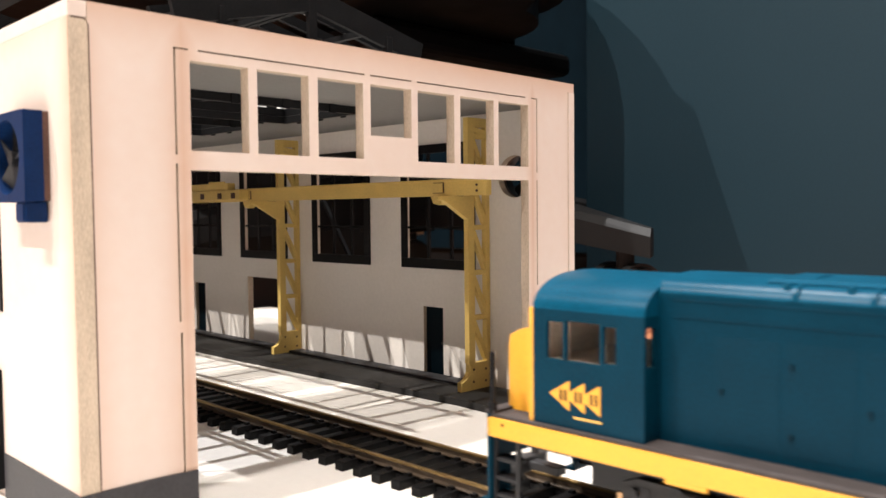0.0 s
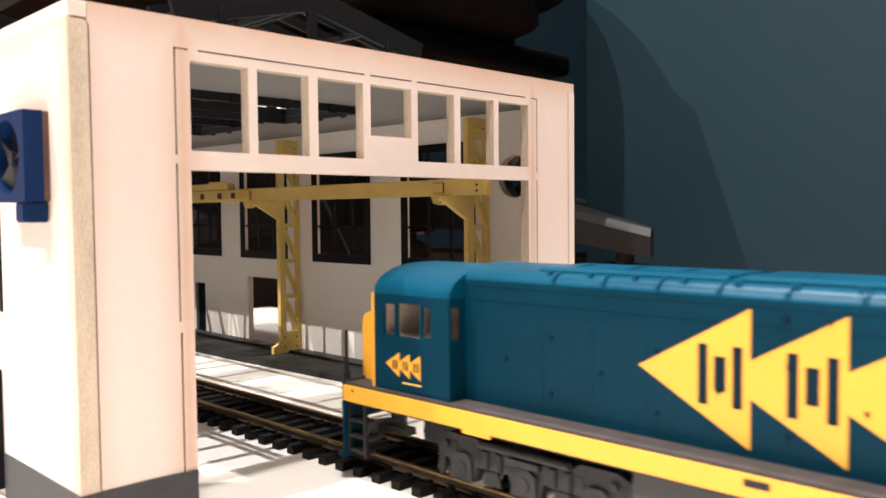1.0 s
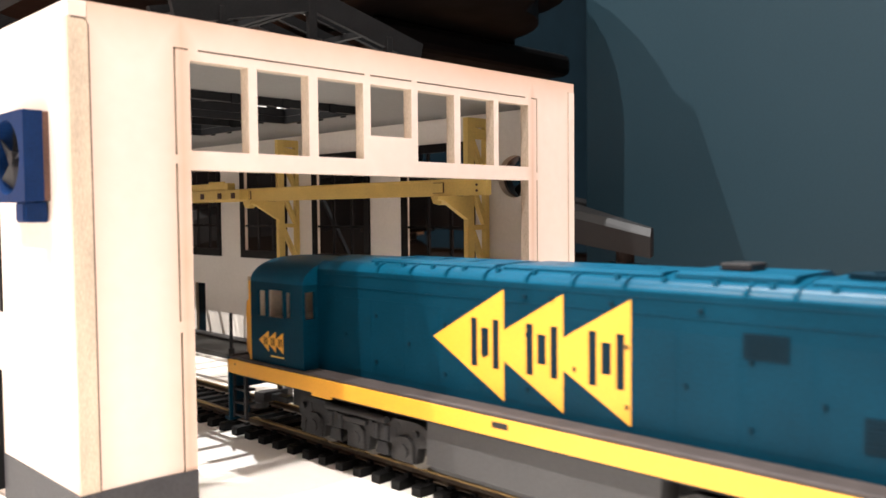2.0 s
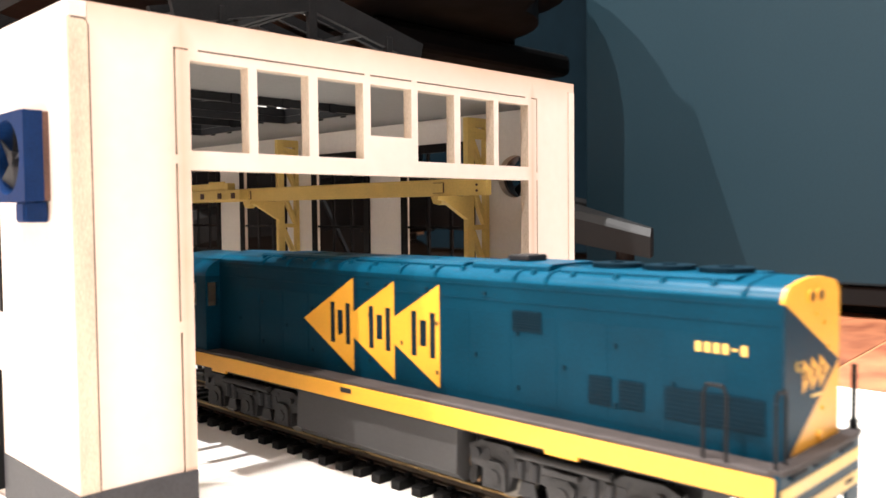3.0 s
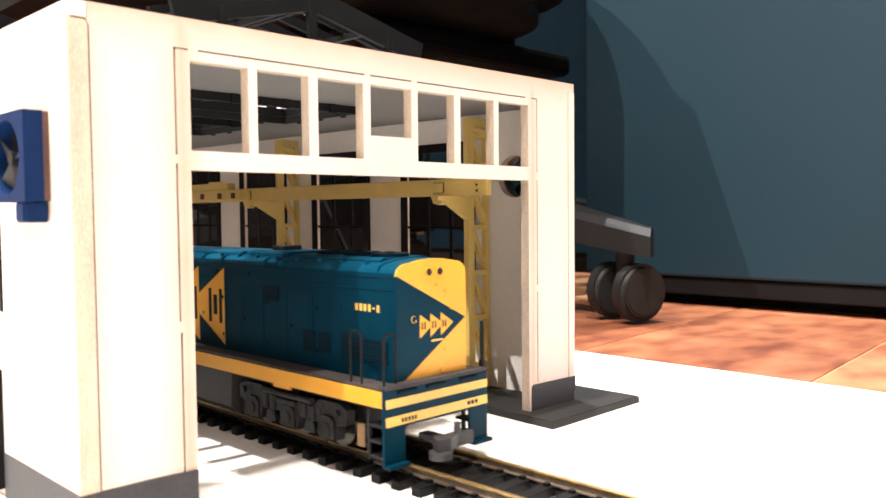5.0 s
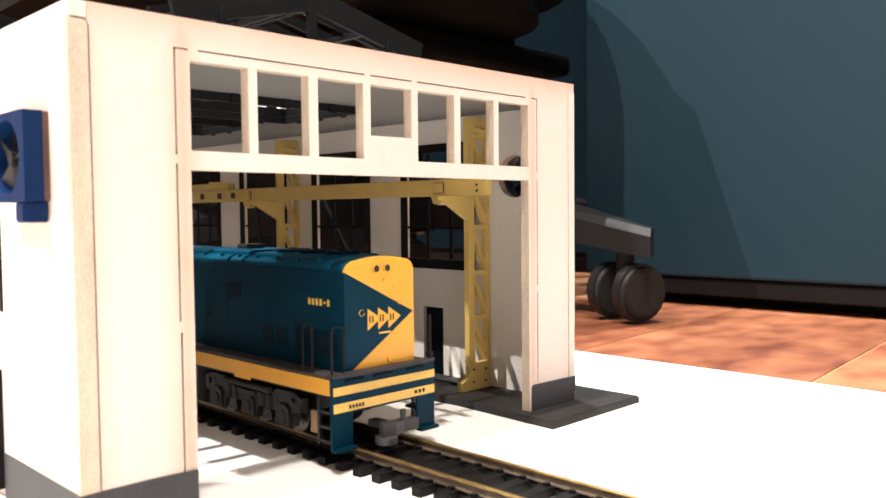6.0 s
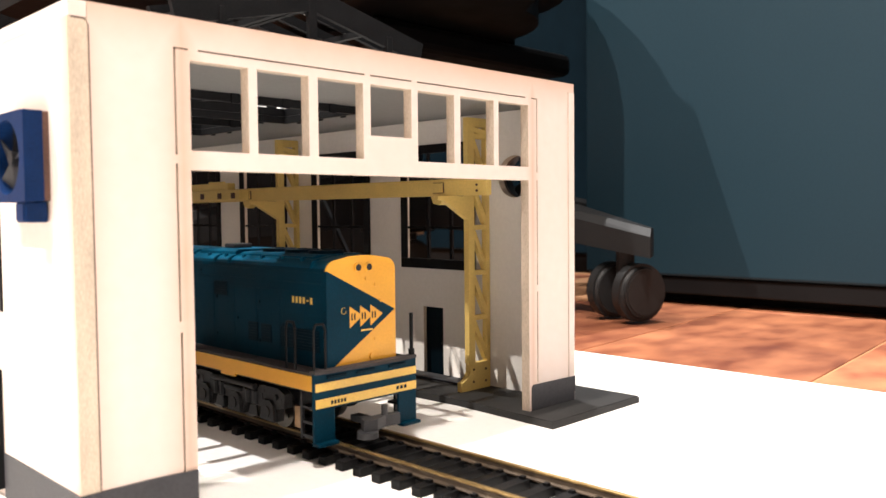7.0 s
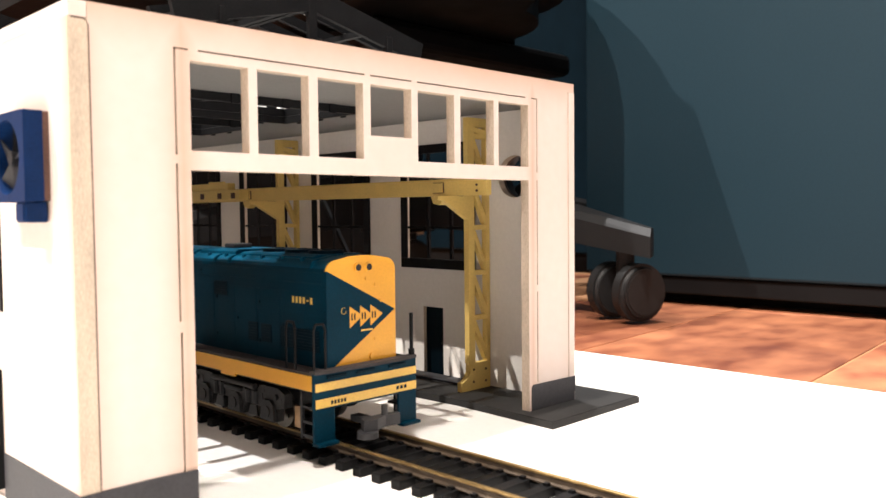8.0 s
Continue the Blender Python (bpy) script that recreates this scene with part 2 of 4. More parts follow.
# ---- the room: floor, walls, ceiling ----
def make_room():
    bm = B()
    box(bm, -2600, 1300, -2400, 2300, -45, -5.6)
    tagged(link("floor", bm, M["joint"]), "tan jointing between the parquet boards", "floor", kind="structure")
    for name, dims in (("wall_west", (-2680, -2600, -2480, 2380, -45, 2500)), ("wall_east", (1300, 1380, -2480, 2380, -45, 2500)),
                       ("wall_south", (-2600, 1300, -2480, -2400, -45, 2500)), ("wall_north", (-2600, 1300, 2300, 2380, -45, 2500))):
        bm = B()
        box(bm, *dims)
        tagged(link(name, bm, M["room_wall"]), "plain painted room wall", "wall", kind="structure")
    bm = B()
    box(bm, -2600, 1300, -2400, 2300, 2500, 2560)
    tagged(link("ceiling", bm, M["room_ceiling"]), "plain white room ceiling", "ceiling", kind="structure")


def make_board():
    bm = B()
    prism(bm, [(-600, -700), (262, -700), (262, 165), (273, 165), (273, 345), (-600, 345)], "z", -4.6, 0)
    bmesh.ops.bevel(bm, geom=[e for e in bm.edges if abs(e.verts[0].co.z) < 0.01 and abs(e.verts[1].co.z) < 0.01], offset=0.5, segments=2, affect="EDGES")
    tagged(link("baseboard_sheet", bm, M["board"]), "large white foam board lying on the parquet floor", "board", kind="structure")


def make_cupboard():
    c = thing("cupboard", (507, 200, -5), "large dark blue cupboard with a black plinth on the parquet", "cupboard")
    bm = B()
    box(bm, 0, 500, -800, 32, 22, 900, 2)
    part("body", bm, M["panel_blue"], c)
    bm = B()
    box(bm, 3, 480, -798, 30, 8.5, 21.5, 1)
    box(bm, 34, 470, -790, 20, 0, 8.5)
    part("plinth", bm, M["plinth"], c, "recessed black plinth")
    # set-back cupboard wears the darkened blue in place of real shade
    d = thing("cupboard", (735, 500, -5), "blue cupboard set back beside its neighbour, shade put into its navy colour", "cupboard")
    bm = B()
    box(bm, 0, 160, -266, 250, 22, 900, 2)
    part("body", bm, M["shaded_navy"], d)
    bm = B()
    box(bm, 6, 150, -262, 246, 0, 21.5, 1)
    part("plinth", bm, M["plinth"], d)


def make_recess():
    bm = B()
    # wall colour carries the shade beside the cupboard
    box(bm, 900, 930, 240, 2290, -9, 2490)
    tagged(link("wall_recess", bm, M["shaded_navy"]), "blue-black wall beside the cupboard, shade put into its colour", "wall", kind="structure")


def make_shade_stand_ins():
    # added black block, stands in for the dark floor seen through the doorway
    bm = B()
    box(bm, 284, 400, 300, 755, -5, 30, 1.0)
    tagged(link("shade_block", bm, M["plinth"]), "low black block added behind the shed in place of shaded floor", "plinth", kind="structure")
    # added black sheet that makes the room behind the windows dark
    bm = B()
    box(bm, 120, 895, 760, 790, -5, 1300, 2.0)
    tagged(link("shade_panel", bm, M["plinth"]), "black panel added to darken the far room behind the windows", "panel", kind="structure")


def make_office_chair():
    c = thing("office_chair", (449, 400, -5), "black swivel office chair on casters, standing on the parquet", "chair")
    bm = B()
    rod(bm, (0, 0, 55), (0, 0, 116), 34, 32)
    rod(bm, (0, 0, 92), (0, 0, 200), 24, 32)
    part("column", bm, M["chair"], c, smooth=False)
    bm = B()
    box(bm, -120, 120, -110, 110, 196, 216, 6)
    part("mechanism", bm, M["chair"], c)
    bm = B()
    plan = []
    for cx, cy, a0 in ((70, 70, 0), (-70, 70, 90), (-70, -100, 180), (70, -100, 270)):
        for k in range(9):
            a = math.radians(a0 + 11.25 * k)
            plan.append((cx - 132 + 112 * math.cos(a), cy + 112 * math.sin(a)))
    prism(bm, plan, "z", 216, 300)
    bmesh.ops.bevel(bm, geom=[e for e in bm.edges if abs(e.verts[0].co.z - e.verts[1].co.z) < 0.1], offset=22, segments=4, affect="EDGES")
    part("seat", bm, M["chair"], c, "black padded seat seen from below", True)
    for k in range(5):
        a = math.radians(-99.8 + 72 * k)
        d = Vector((math.cos(a), math.sin(a), 0))
        s = Vector((-d.y, d.x, 0))
        end = d * 281
        bm = B()
        quad = []
        for t, w, z0, z1 in ((20, 24, 62, 112), (222, 17, 54, 77), (299, 14, 43, 61)):
            quad.append([bm.verts.new(d * (t - (q * 0.75 if t > 280 else 0)) + s * q + Vector((0, 0, z))) for q, z in
                         ((-w, z0), (w, z0), (w, z1 - 5), (w - 5, z1), (-w + 5, z1), (-w, z1 - 5))])
        for r0, r1 in zip(quad, quad[1:]):
            for i in range(6):
                bm.faces.new((r0[i], r0[(i + 1) % 6], r1[(i + 1) % 6], r1[i]))
        bm.faces.new(quad[0][::-1])
        bm.faces.new(quad[-1])
        leg = part("leg", bm, M["chair_leg"], c, "dark grey moulded star leg")
        turn = math.radians(14)
        ax = Vector((math.cos(a + turn), math.sin(a + turn), 0)) if k else Vector((0.34, 0.94, 0))
        for sgn in (-1, 1):
            bm = B()
            o = end * 0.985 + Vector((0, 0, 20))
            rod(bm, o + ax * sgn * 7, o + ax * sgn * 20, 18.6, 40)
            bmesh.ops.bevel(bm, geom=[e for e in bm.edges if abs((e.verts[0].co - e.verts[1].co).dot(ax)) < 0.01 and e.calc_length() < 8],
                            offset=3, segments=3, affect="EDGES")
            rod(bm, o + ax * sgn * 19.6, o + ax * sgn * 20.6, 14.0, 28)
            part("caster", bm, M["caster"], c, "black twin-wheel caster", True)
        bm = B()
        rod(bm, end * 0.985 + Vector((0, 0, 30)), end * 0.985 + Vector((0, 0, 46)), 6, 16)
        part("stem", bm, M["caster"], c)


# ---- the engine shed ----
WALL_TOP, X_L, X_R, T, DEEP = 110.9, 0.0, 169.0, 3.0, 285.0
OPEN_0, OPEN_1, BEAM = 26.0, 144.4, 77.7
LIGHTS = [(26.2, 41.0), (43.4, 58.2), (61.0, 75.7), (78.2, 93.0), (95.4, 110.1), (112.7, 127.6), (129.8, 144.4)]
WINDOWS = [(44.4, 83.0), (105.7, 144.3), (167.4, 206.2), (228.5, 267.2)]
FAN_Y, FAN_Z, FAN_R = 24.0, 80.3, 7.6


def make_shed_front():
    front = thing("shed_front", (0, 0, 0), "cream laser-cut fibreboard gable front with seven square lights over the rail opening",
                  "facade", kind="structure")
    holes = [(a, b, 88.3 if i == 3 else 82.0, 101.8) for i, (a, b) in enumerate(LIGHTS)] + [(OPEN_0, OPEN_1, -5, BEAM)]
    g = 0.5
    grooves = [(22.4, 22.4 + g, 81.0, 104.3), (22.4, 22.4 + g, 44.2, 79.0), (22.6, 22.6 + g, 0.5, 41.8),
               (148.5, 148.5 + g, 80.3, 104.3), (148.5, 148.5 + g, 43.6, 77.8), (148.5, 148.5 + g, 11.5, 41.4),
               (22.9, 25.9, 103.9, 104.3), (28.3, 76.2, 103.9, 104.3), (78.2, 93.1, 103.9, 104.3), (95.3, 142.9, 103.9, 104.3),
               (145.9, 148.5, 103.9, 104.3), (165.6, 166.0, 2.5, 108.0), (3.9, 4.2, 1.0, 107.2)]
    bm = B()
    panel(bm, "y", 0, 0.9, 4.0, X_R, 0, WALL_TOP, holes + grooves[:-1])
    part("face_sheet", bm, [M["front_face"], M["mdf_edge"]], front)
    bm = B()
    panel(bm, "y", 0.902, 3.2, 4.0, X_R, 0, WALL_TOP, holes)
    for f in bm.faces:
        if f.calc_center_median().y > 3.1:
            f.material_index = 2
    part("backing_sheet", bm, [M["burnt"], M["mdf_edge"], M["inner_wall"]], front, "bare fibreboard backing with brown sawn edges")
    # skirting wraps, thin painted card
    bm = B()
    prism(bm, [(4.1, 0.0), (25.9, 0.0), (25.9, 10.6), (15, 10.9), (4.1, 10.9)], "y", -0.35, -0.002)
    part("skirting", bm, M["skirt"], front, "dark grey painted skirting")
    bm = B()
    prism(bm, [(145.4, 2.45), (168.6, 2.45), (168.6, 5.4), (169.1, 5.6), (169.1, 10.6), (146.2, 10.9), (145.4, 10.0)], "y", -0.4, -0.002)
    part("skirting", bm, M["skirt"], front, "dark grey painted skirting")
    bm = B()
    box(bm, 166.2, 169.2, -0.12, 2.9, 2.5, 107.8, 0.15)
    part("corner_tab", bm, M["mdf_face"], front, "sawn end of the side wall set in the front")


def make_back_wall():
    # out of view; added to keep light in and brighten the interior
    bm = B()
    panel(bm, "y", DEEP + 0.02, DEEP + 3, 0, X_R, 0, WALL_TOP)
    tagged(link("wall_back_bounce", bm, [M["inner_wall"], M["mdf_edge"]]), "plain unseen end wall, added to bounce light inside the shed", "wall", kind="structure")


def make_side_wall(name, x0, x1, label, outside):
    wall = thing(name, (0, 0, 0), label, "wall", kind="structure")
    base = 0.0
    holes = [(a, b, 46.5, 93.2) for a, b in WINDOWS]
    doors = [(60.9, 72.0, -5, 29.8), (174.0, 202.2, -5, 35.6), (245.5, 256.0, -5, 29.8)] if outside > 0 else []
    bm = B()
    y0 = 3.2 if outside > 0 else 0.0
    panel(bm, "x", x0, x1, y0, DEEP, base, WALL_TOP if outside > 0 else 107.4, holes + doors, round_holes=[(FAN_Y, FAN_Z, FAN_R)])
    part("wall_sheet", bm, [M["inner_wall"] if outside > 0 else M["side_face"], M["mdf_edge"]], wall)
    if outside < 0:
        bm = B()
        box(bm, 0.02, 3.98, 0.02, DEEP, 107.42, WALL_TOP, 0.3)
        part("coping", bm, M["mdf_face"], wall)
        bm = B()
        box(bm, 3.97, 4.28, -0.08, -0.01, 11.0, 106.3)
        box(bm, 0.7, 3.4, -0.08, -0.01, 107.2, 107.5)
        bar(bm, (3.35, -0.045, 107.35), (4.12, -0.045, 106.3), 0.3, 0.07)
        part("tab_groove", bm, M["burnt"], wall, "scorched brown laser groove")
        bm = B()
        box(bm, 0.25, 3.98, -0.06, 0.0, 10.9, 107.2, 0.0)
        part("end_grain", bm, M["mdf_edge"], wall, "sawn brown fibreboard end")
        bm = B()
        box(bm, -0.35, -0.003, -0.3, 45.2, 0, 10.9, 0.1)
        box(bm, -0.35, 4.05, -0.36, -0.062, 0, 10.85, 0.1)
        part("skirting", bm, M["skirt"], wall, "dark grey painted skirting")
        bm = B()
        box(bm, -1.6, -0.003, 45.6, 58, 2.0, 31, 0.3)
        part("door_leaf", bm, M["frame_black"], wall, "black door against the wall")
    else:
        for a, b in ((60.9, 72.0), (245.5, 256.0)):
            bm = B()
            # leaf takes the shade-darkened navy so that the opening reads dark
            box(bm, x0 + 1.6, x1 - 0.2, a + 0.05, b - 0.05, 2.45, 29.7)
            leaf = part("door_leaf", bm, M["shaded_navy"], wall, "black door leaf set back in its opening")
            bm = B()
            rod(bm, (x0 + 1.0, a + 1.6, 15.5), (x0 + 1.6, a + 1.6, 15.5), 0.5, 10)
            part("door_knob", bm, M["steel"], leaf)
        bm = B()
        box(bm, x0 - 7.5, x0 - 0.003, 44, 284, 2.402, 3.3, 0.15)
        part("wall_kerb", bm, M["skirt"], wall, "dark kerb strip along the wall foot")
    # window frames with bars
    for a, b in WINDOWS:
        fr = B()
        fx0, fx1 = (x0 - 0.8, x1 - 0.4) if outside > 0 else (x0 - 0.5, x1 - 0.3)
        z0, z1 = 46.5, 93.2
        lap = 1.3
        box(fr, fx0, x0 - 0.003 if outside > 0 else x0 - 0.003, a - lap, b + lap, z0 - lap, z0 + 2.6, 0.2)
        box(fr, fx0, x0 - 0.003, a - lap, b + lap, z1 - 2.2, z1 + lap, 0.2)
        box(fr, fx0, x0 - 0.003, a - lap, a + 2.4, z0 + 2.6, z1 - 2.2, 0.2)
        box(fr, fx0, x0 - 0.003, b - 2.4, b + lap, z0 + 2.6, z1 - 2.2, 0.2)
        ob = part("window_frame", fr, M["frame_black"], wall, "black window frame")
        mid = (x0 + x1) / 2
        for k in (1, 2):
            y = a + (b - a) * k / 3
            bm = B()
            box(bm, mid - 0.5, mid + 0.5, y - 0.7, y + 0.7, z0 + 1, z1 - 1)
            part("glazing_bar", bm, M["frame_black"], ob)
        for z in (z0 + 15.0,):
            bm = B()
            box(bm, mid - 0.45, mid + 0.45, a + 1, b - 1, z - 0.5, z + 0.5)
            part("glazing_bar", bm, M["frame_black"], ob)
        if outside > 0 and a == WINDOWS[1][0]:
            bm = B()
            bar(bm, (mid + 3.6, b - 20.5, z0 - 0.5), (mid + 4.4, b + 1.0, z0 + 27.0), 1.6)
            part("window_stay", bm, M["frame_black"], ob, "slanting black stay rod")
    return wall


def make_fan(name, outside_x, y, sgn, label):
    """Extractor fan in its square housing on the outer face of a side wall."""
    f = thing(name, (outside_x, y, FAN_Z), label, "fan", "wall extractor fans")
    bm = B()
    panel(bm, "x", *sorted((sgn * 0.02, sgn * 1.3)), -10.4, 10.4, -9.3, 9.3, edge_index=0, round_holes=[(0, 0, 7.6)])
    part("mounting_plate", bm, M["brown_mdf"], f, "brown fibreboard mounting plate")
    bm = B()
    panel(bm, "x", *sorted((sgn * 1.32, sgn * 5.2)), -10.6, 10.6, -9.4, 9.4, edge_index=0, round_holes=[(0, 0, 7.9)])
    # right housing is black, not blue: the hole's shade put into its colour
    part("housing", bm, M["blue_fan"] if sgn < 0 else M["frame_black"], f)
    bm = B()
    box(bm, *sorted((sgn * 0.4, sgn * 4.9)), -9.6, -4.6, -13.8, -9.5, 0.25)
    box(bm, *sorted((sgn * 4.9, sgn * 5.2)), -9.2, -5.0, -13.4, -9.9, 0.1)
    part("motor_box", bm, M["blue_fan"], f, "small blue switch box below the housing")
    bm = B()
    rod(bm, (sgn * 1.6, 0, 0), (sgn * 4.4, 0, 0), 1.5, 20)
    hub = part("hub", bm, M["black"], f)
    for k in range(5):
        a = 2 * math.pi * k / 5 + 0.3
        bm = B()
        u, w = Vector((0, math.cos(a), math.sin(a))), Vector((0, -math.sin(a), math.cos(a)))
        o = Vector((sgn * 3, 0, 0))
        n = Vector((sgn, 0, 0))
        vs = [bm.verts.new(o + p) for p in (u * 1.2 - w * 0.6 - n * 0.5, u * 7 - w * 2.3 - n * 0.9, u * 7 + w * 2.3 + n * 0.9, u * 1.2 + w * 0.6 + n * 0.5)]
        top = [bm.verts.new(v.co + n * 0.4) for v in vs]
        bm.faces.new(vs)
        bm.faces.new(top[::-1])
        for i in range(4):
            bm.faces.new((vs[i], vs[(i + 1) % 4], top[(i + 1) % 4], top[i]))
        part("blade", bm, M["black"], hub)


SKYLIGHTS = [(41.5, 115.0, y, y + 39.0) for y in (54.0, 116.0, 178.0, 240.0)]


def make_shed_roof():
    bm = B()
    panel(bm, "z", 104.0, 106.8, 3.02 + 1.0, 165.98, 3.25, DEEP - 0.1, SKYLIGHTS)
    tagged(link("ceiling_shed", bm, [M["ceiling_grey"], M["roof_dark"]]), "flat grey shed roof sheet with a row of skylight openings",
           "ceiling", kind="structure")
    for x0, x1, y0, y1 in SKYLIGHTS:
        k = thing("skylight_kerb", ((x0 + x1) / 2, (y0 + y1) / 2, 104), "dark grey skylight kerb with square tabs round a roof opening",
                  "skylight", "skylights in the shed roof")
        w, d = (x1 - x0) / 2, (y1 - y0) / 2
        for sx, sy in ((0, -1), (0, 1), (-1, 0), (1, 0)):
            bm = B()
            if sy:
                box(bm, -w - 1.8, w + 1.8, sy * d - 0.9 + sy * 0.9, sy * d + 0.9 + sy * 0.9, -2.6, -0.003, 0.2)
            else:
                box(bm, sx * w - 0.9 + sx * 0.9, sx * w + 0.9 + sx * 0.9, -d, d, -2.6, -0.003, 0.2)
            rail = part("kerb_rail", bm, M["roof_dark"], k)
            n = 4 if sy else 3
            for i in range(n):
                c = ((i + 0.5) / n - 0.5) * 2 * (w if sy else d)
                bm = B()
                if sy:
                    box(bm, c - 1.2, c + 1.2, sy * (d + 1.8) + (0.003 if sy > 0 else -0.6), sy * (d + 1.8) + (0.6 if sy > 0 else -0.003), -3.0, -0.003)
                else:
                    box(bm, sx * (w + 1.8) + (0.003 if sx > 0 else -0.6), sx * (w + 1.8) + (0.6 if sx > 0 else -0.003), c - 1.2, c + 1.2, -3.0, -0.003)
                part("tab", bm, M["roof_dark"], rail)


def make_monitor_roof():
    """Open gabled monitor over the skylights: posts, rafters and purlins, with no covering."""
    r = thing("monitor_roof", (84.5, 33, 106.8), "dark grey open-framed gabled monitor roof standing on the shed roof", "roof")
    z_e, z_a, half = 16.4, 27.0, 44.5
    length = 245
    for y in (0.8, 71.5, 133.5, 195.5, 247.5):
        for sx in (-1, 1):
            bm = B()
            box(bm, sx * 30 - 1.2, sx * 30 + 1.2, y - 1.2, y + 1.2, 0, 17.5, 0.2)
            part("post", bm, M["roof_dark"], r)
        bm = B()
        box(bm, -1.5, 1.5, y - 0.8, y + 0.8, 0.0, z_a - 2.5, 0.2)
        part("king_post", bm, M["roof_dark"], r)
    n = 20
    for i in range(n):
        y = 0.9 + (length - 2) * i / (n - 1)
        for sx in (-1, 1):
            bm = B()
            deep = 7.0 if i == 0 else 3.0
            bar(bm, (sx * half, y, z_e + 1.0 - deep / 2), (sx * 0.4, y, z_a + 1.0 - deep / 2), 1.6, deep)
            part("rafter", bm, M["roof_dark"], r)
    for sx in (-1, 1):
        for f in (0.03, 0.5, 0.97):
            x, z = sx * half * (1 - f), z_e + (z_a - z_e) * f - 3.6
            bm = B()
            box(bm, x - 0.9, x + 0.9, 0.2, length, z - 0.9, z + 0.9)
            part("purlin", bm, M["roof_dark"], r)


def make_scrap(at, size, turn, label):
    """A crumpled strip of white film: a folded sheet with a little thickness."""
    bm = B()
    rnd = random.Random(int(size * 10))
    rows = []
    for i in range(8):
        u = i / 7 - 0.5
        lift = 1.0 + 1.6 * abs(math.sin(5.5 * u + turn)) + rnd.uniform(0, 0.5)
        x, y = u * size * math.cos(turn), u * size * math.sin(turn)
        rows.append([bm.verts.new((x - 1.1 * math.sin(turn) * w + rnd.uniform(-0.3, 0.3), y + 1.1 * math.cos(turn) * w, z))
                     for w, z in ((-1, 0.0), (-0.6, lift * 0.7), (0.4, lift), (1, 0.0))])
    for r0, r1 in zip(rows, rows[1:]):
        for k in range(4):
            bm.faces.new((r0[k], r0[(k + 1) % 4], r1[(k + 1) % 4], r1[k]))
    bm.faces.new(rows[0][::-1])
    bm.faces.new(rows[-1])
    ob = link("film_scrap", bm, M["scrap"])
    ob.location = mmv(*at)
    tagged(ob, label, "scrap", "scraps on the shed roof")


def make_platform():
    bm = B()
    prism(bm, [(138.6, -13.8), (188.5, -13.8), (188.5, 14), (169.2, 14), (169.2, 284.5), (135.7, 284.5), (137.0, 160), (141.6, 30)], "z", 0, 2.4)
    bmesh.ops.bevel(bm, geom=[e for e in bm.edges if all(abs(v.co.z - 2.4) < 0.01 for v in e.verts)], offset=0.35, segments=2, affect="EDGES")
    tagged(link("platform", bm, M["slab"]), "dark grey card platform slab lying on the white board", "platform", kind="structure")


# ---- gantry crane on its two lattice columns ----
def make_column(y):
    c = thing("crane_column", (150, y, 2.4), "yellow laser-cut lattice crane column standing on the dark platform", "crane column",
              "crane columns along the wall")
    th = 1.15
    bm = B()
    prism(bm, [(0.2, 0), (15.6, 0), (15.6, 9.8), (4.6, 9.8), (4.6, 6.5), (2.8, 4.2), (0.2, 3.2)], "y", -th, th)
    part("foot", bm, M["yellow_card"], c)
    bm = B()
    box(bm, 4.2, 7.5, -th, th, 9.8, 99.4, 0.12)
    part("chord", bm, M["yellow_card"], c)
    bm = B()
    box(bm, 13.9, 15.8, -th, th, 9.8, 99.4, 0.12)
    part("chord", bm, M["yellow_card"], c)
    bm = B()
    box(bm, 7.5, 13.9, -th, th, 96.2, 99.4)
    part("head_plate", bm, M["yellow_card"], c)
    zs = [9.8 + 16.6 * i for i in range(6)]
    for i, z in enumerate(zs):
        if i:
            bm = B()
            box(bm, 7.5, 13.9, -th * 0.9, th * 0.9, z - 0.9, z + 0.9)
            part("strut", bm, M["yellow_card"], c)
        bm = B()
        top = z + 16.2 if i < 5 else 96.2
        bar(bm, (7.3, 0, min(top, 96.2) - 1.0), (14.1, 0, z + 1.4), 2 * th * 0.85, 1.9)
        part("brace", bm, M["yellow_card"], c)
    bm = B()
    prism(bm, [(4.2, 62.5), (4.2, 71.0), (-11.0, 71.0), (-11.4, 69.6), (-8.0, 69.4)], "y", -th, th)
    part("bracket", bm, M["yellow_card"], c)
    bm = B()
    for x, z in ((6.5, 7.5), (13.0, 7.0), (6.3, 3.0), (13.0, 2.6)):
        rod(bm, (x, -th - 0.25, z), (x, -th, z), 0.45, 10)
    part("bolts", bm, M["brown_mdf"], c)
    return c


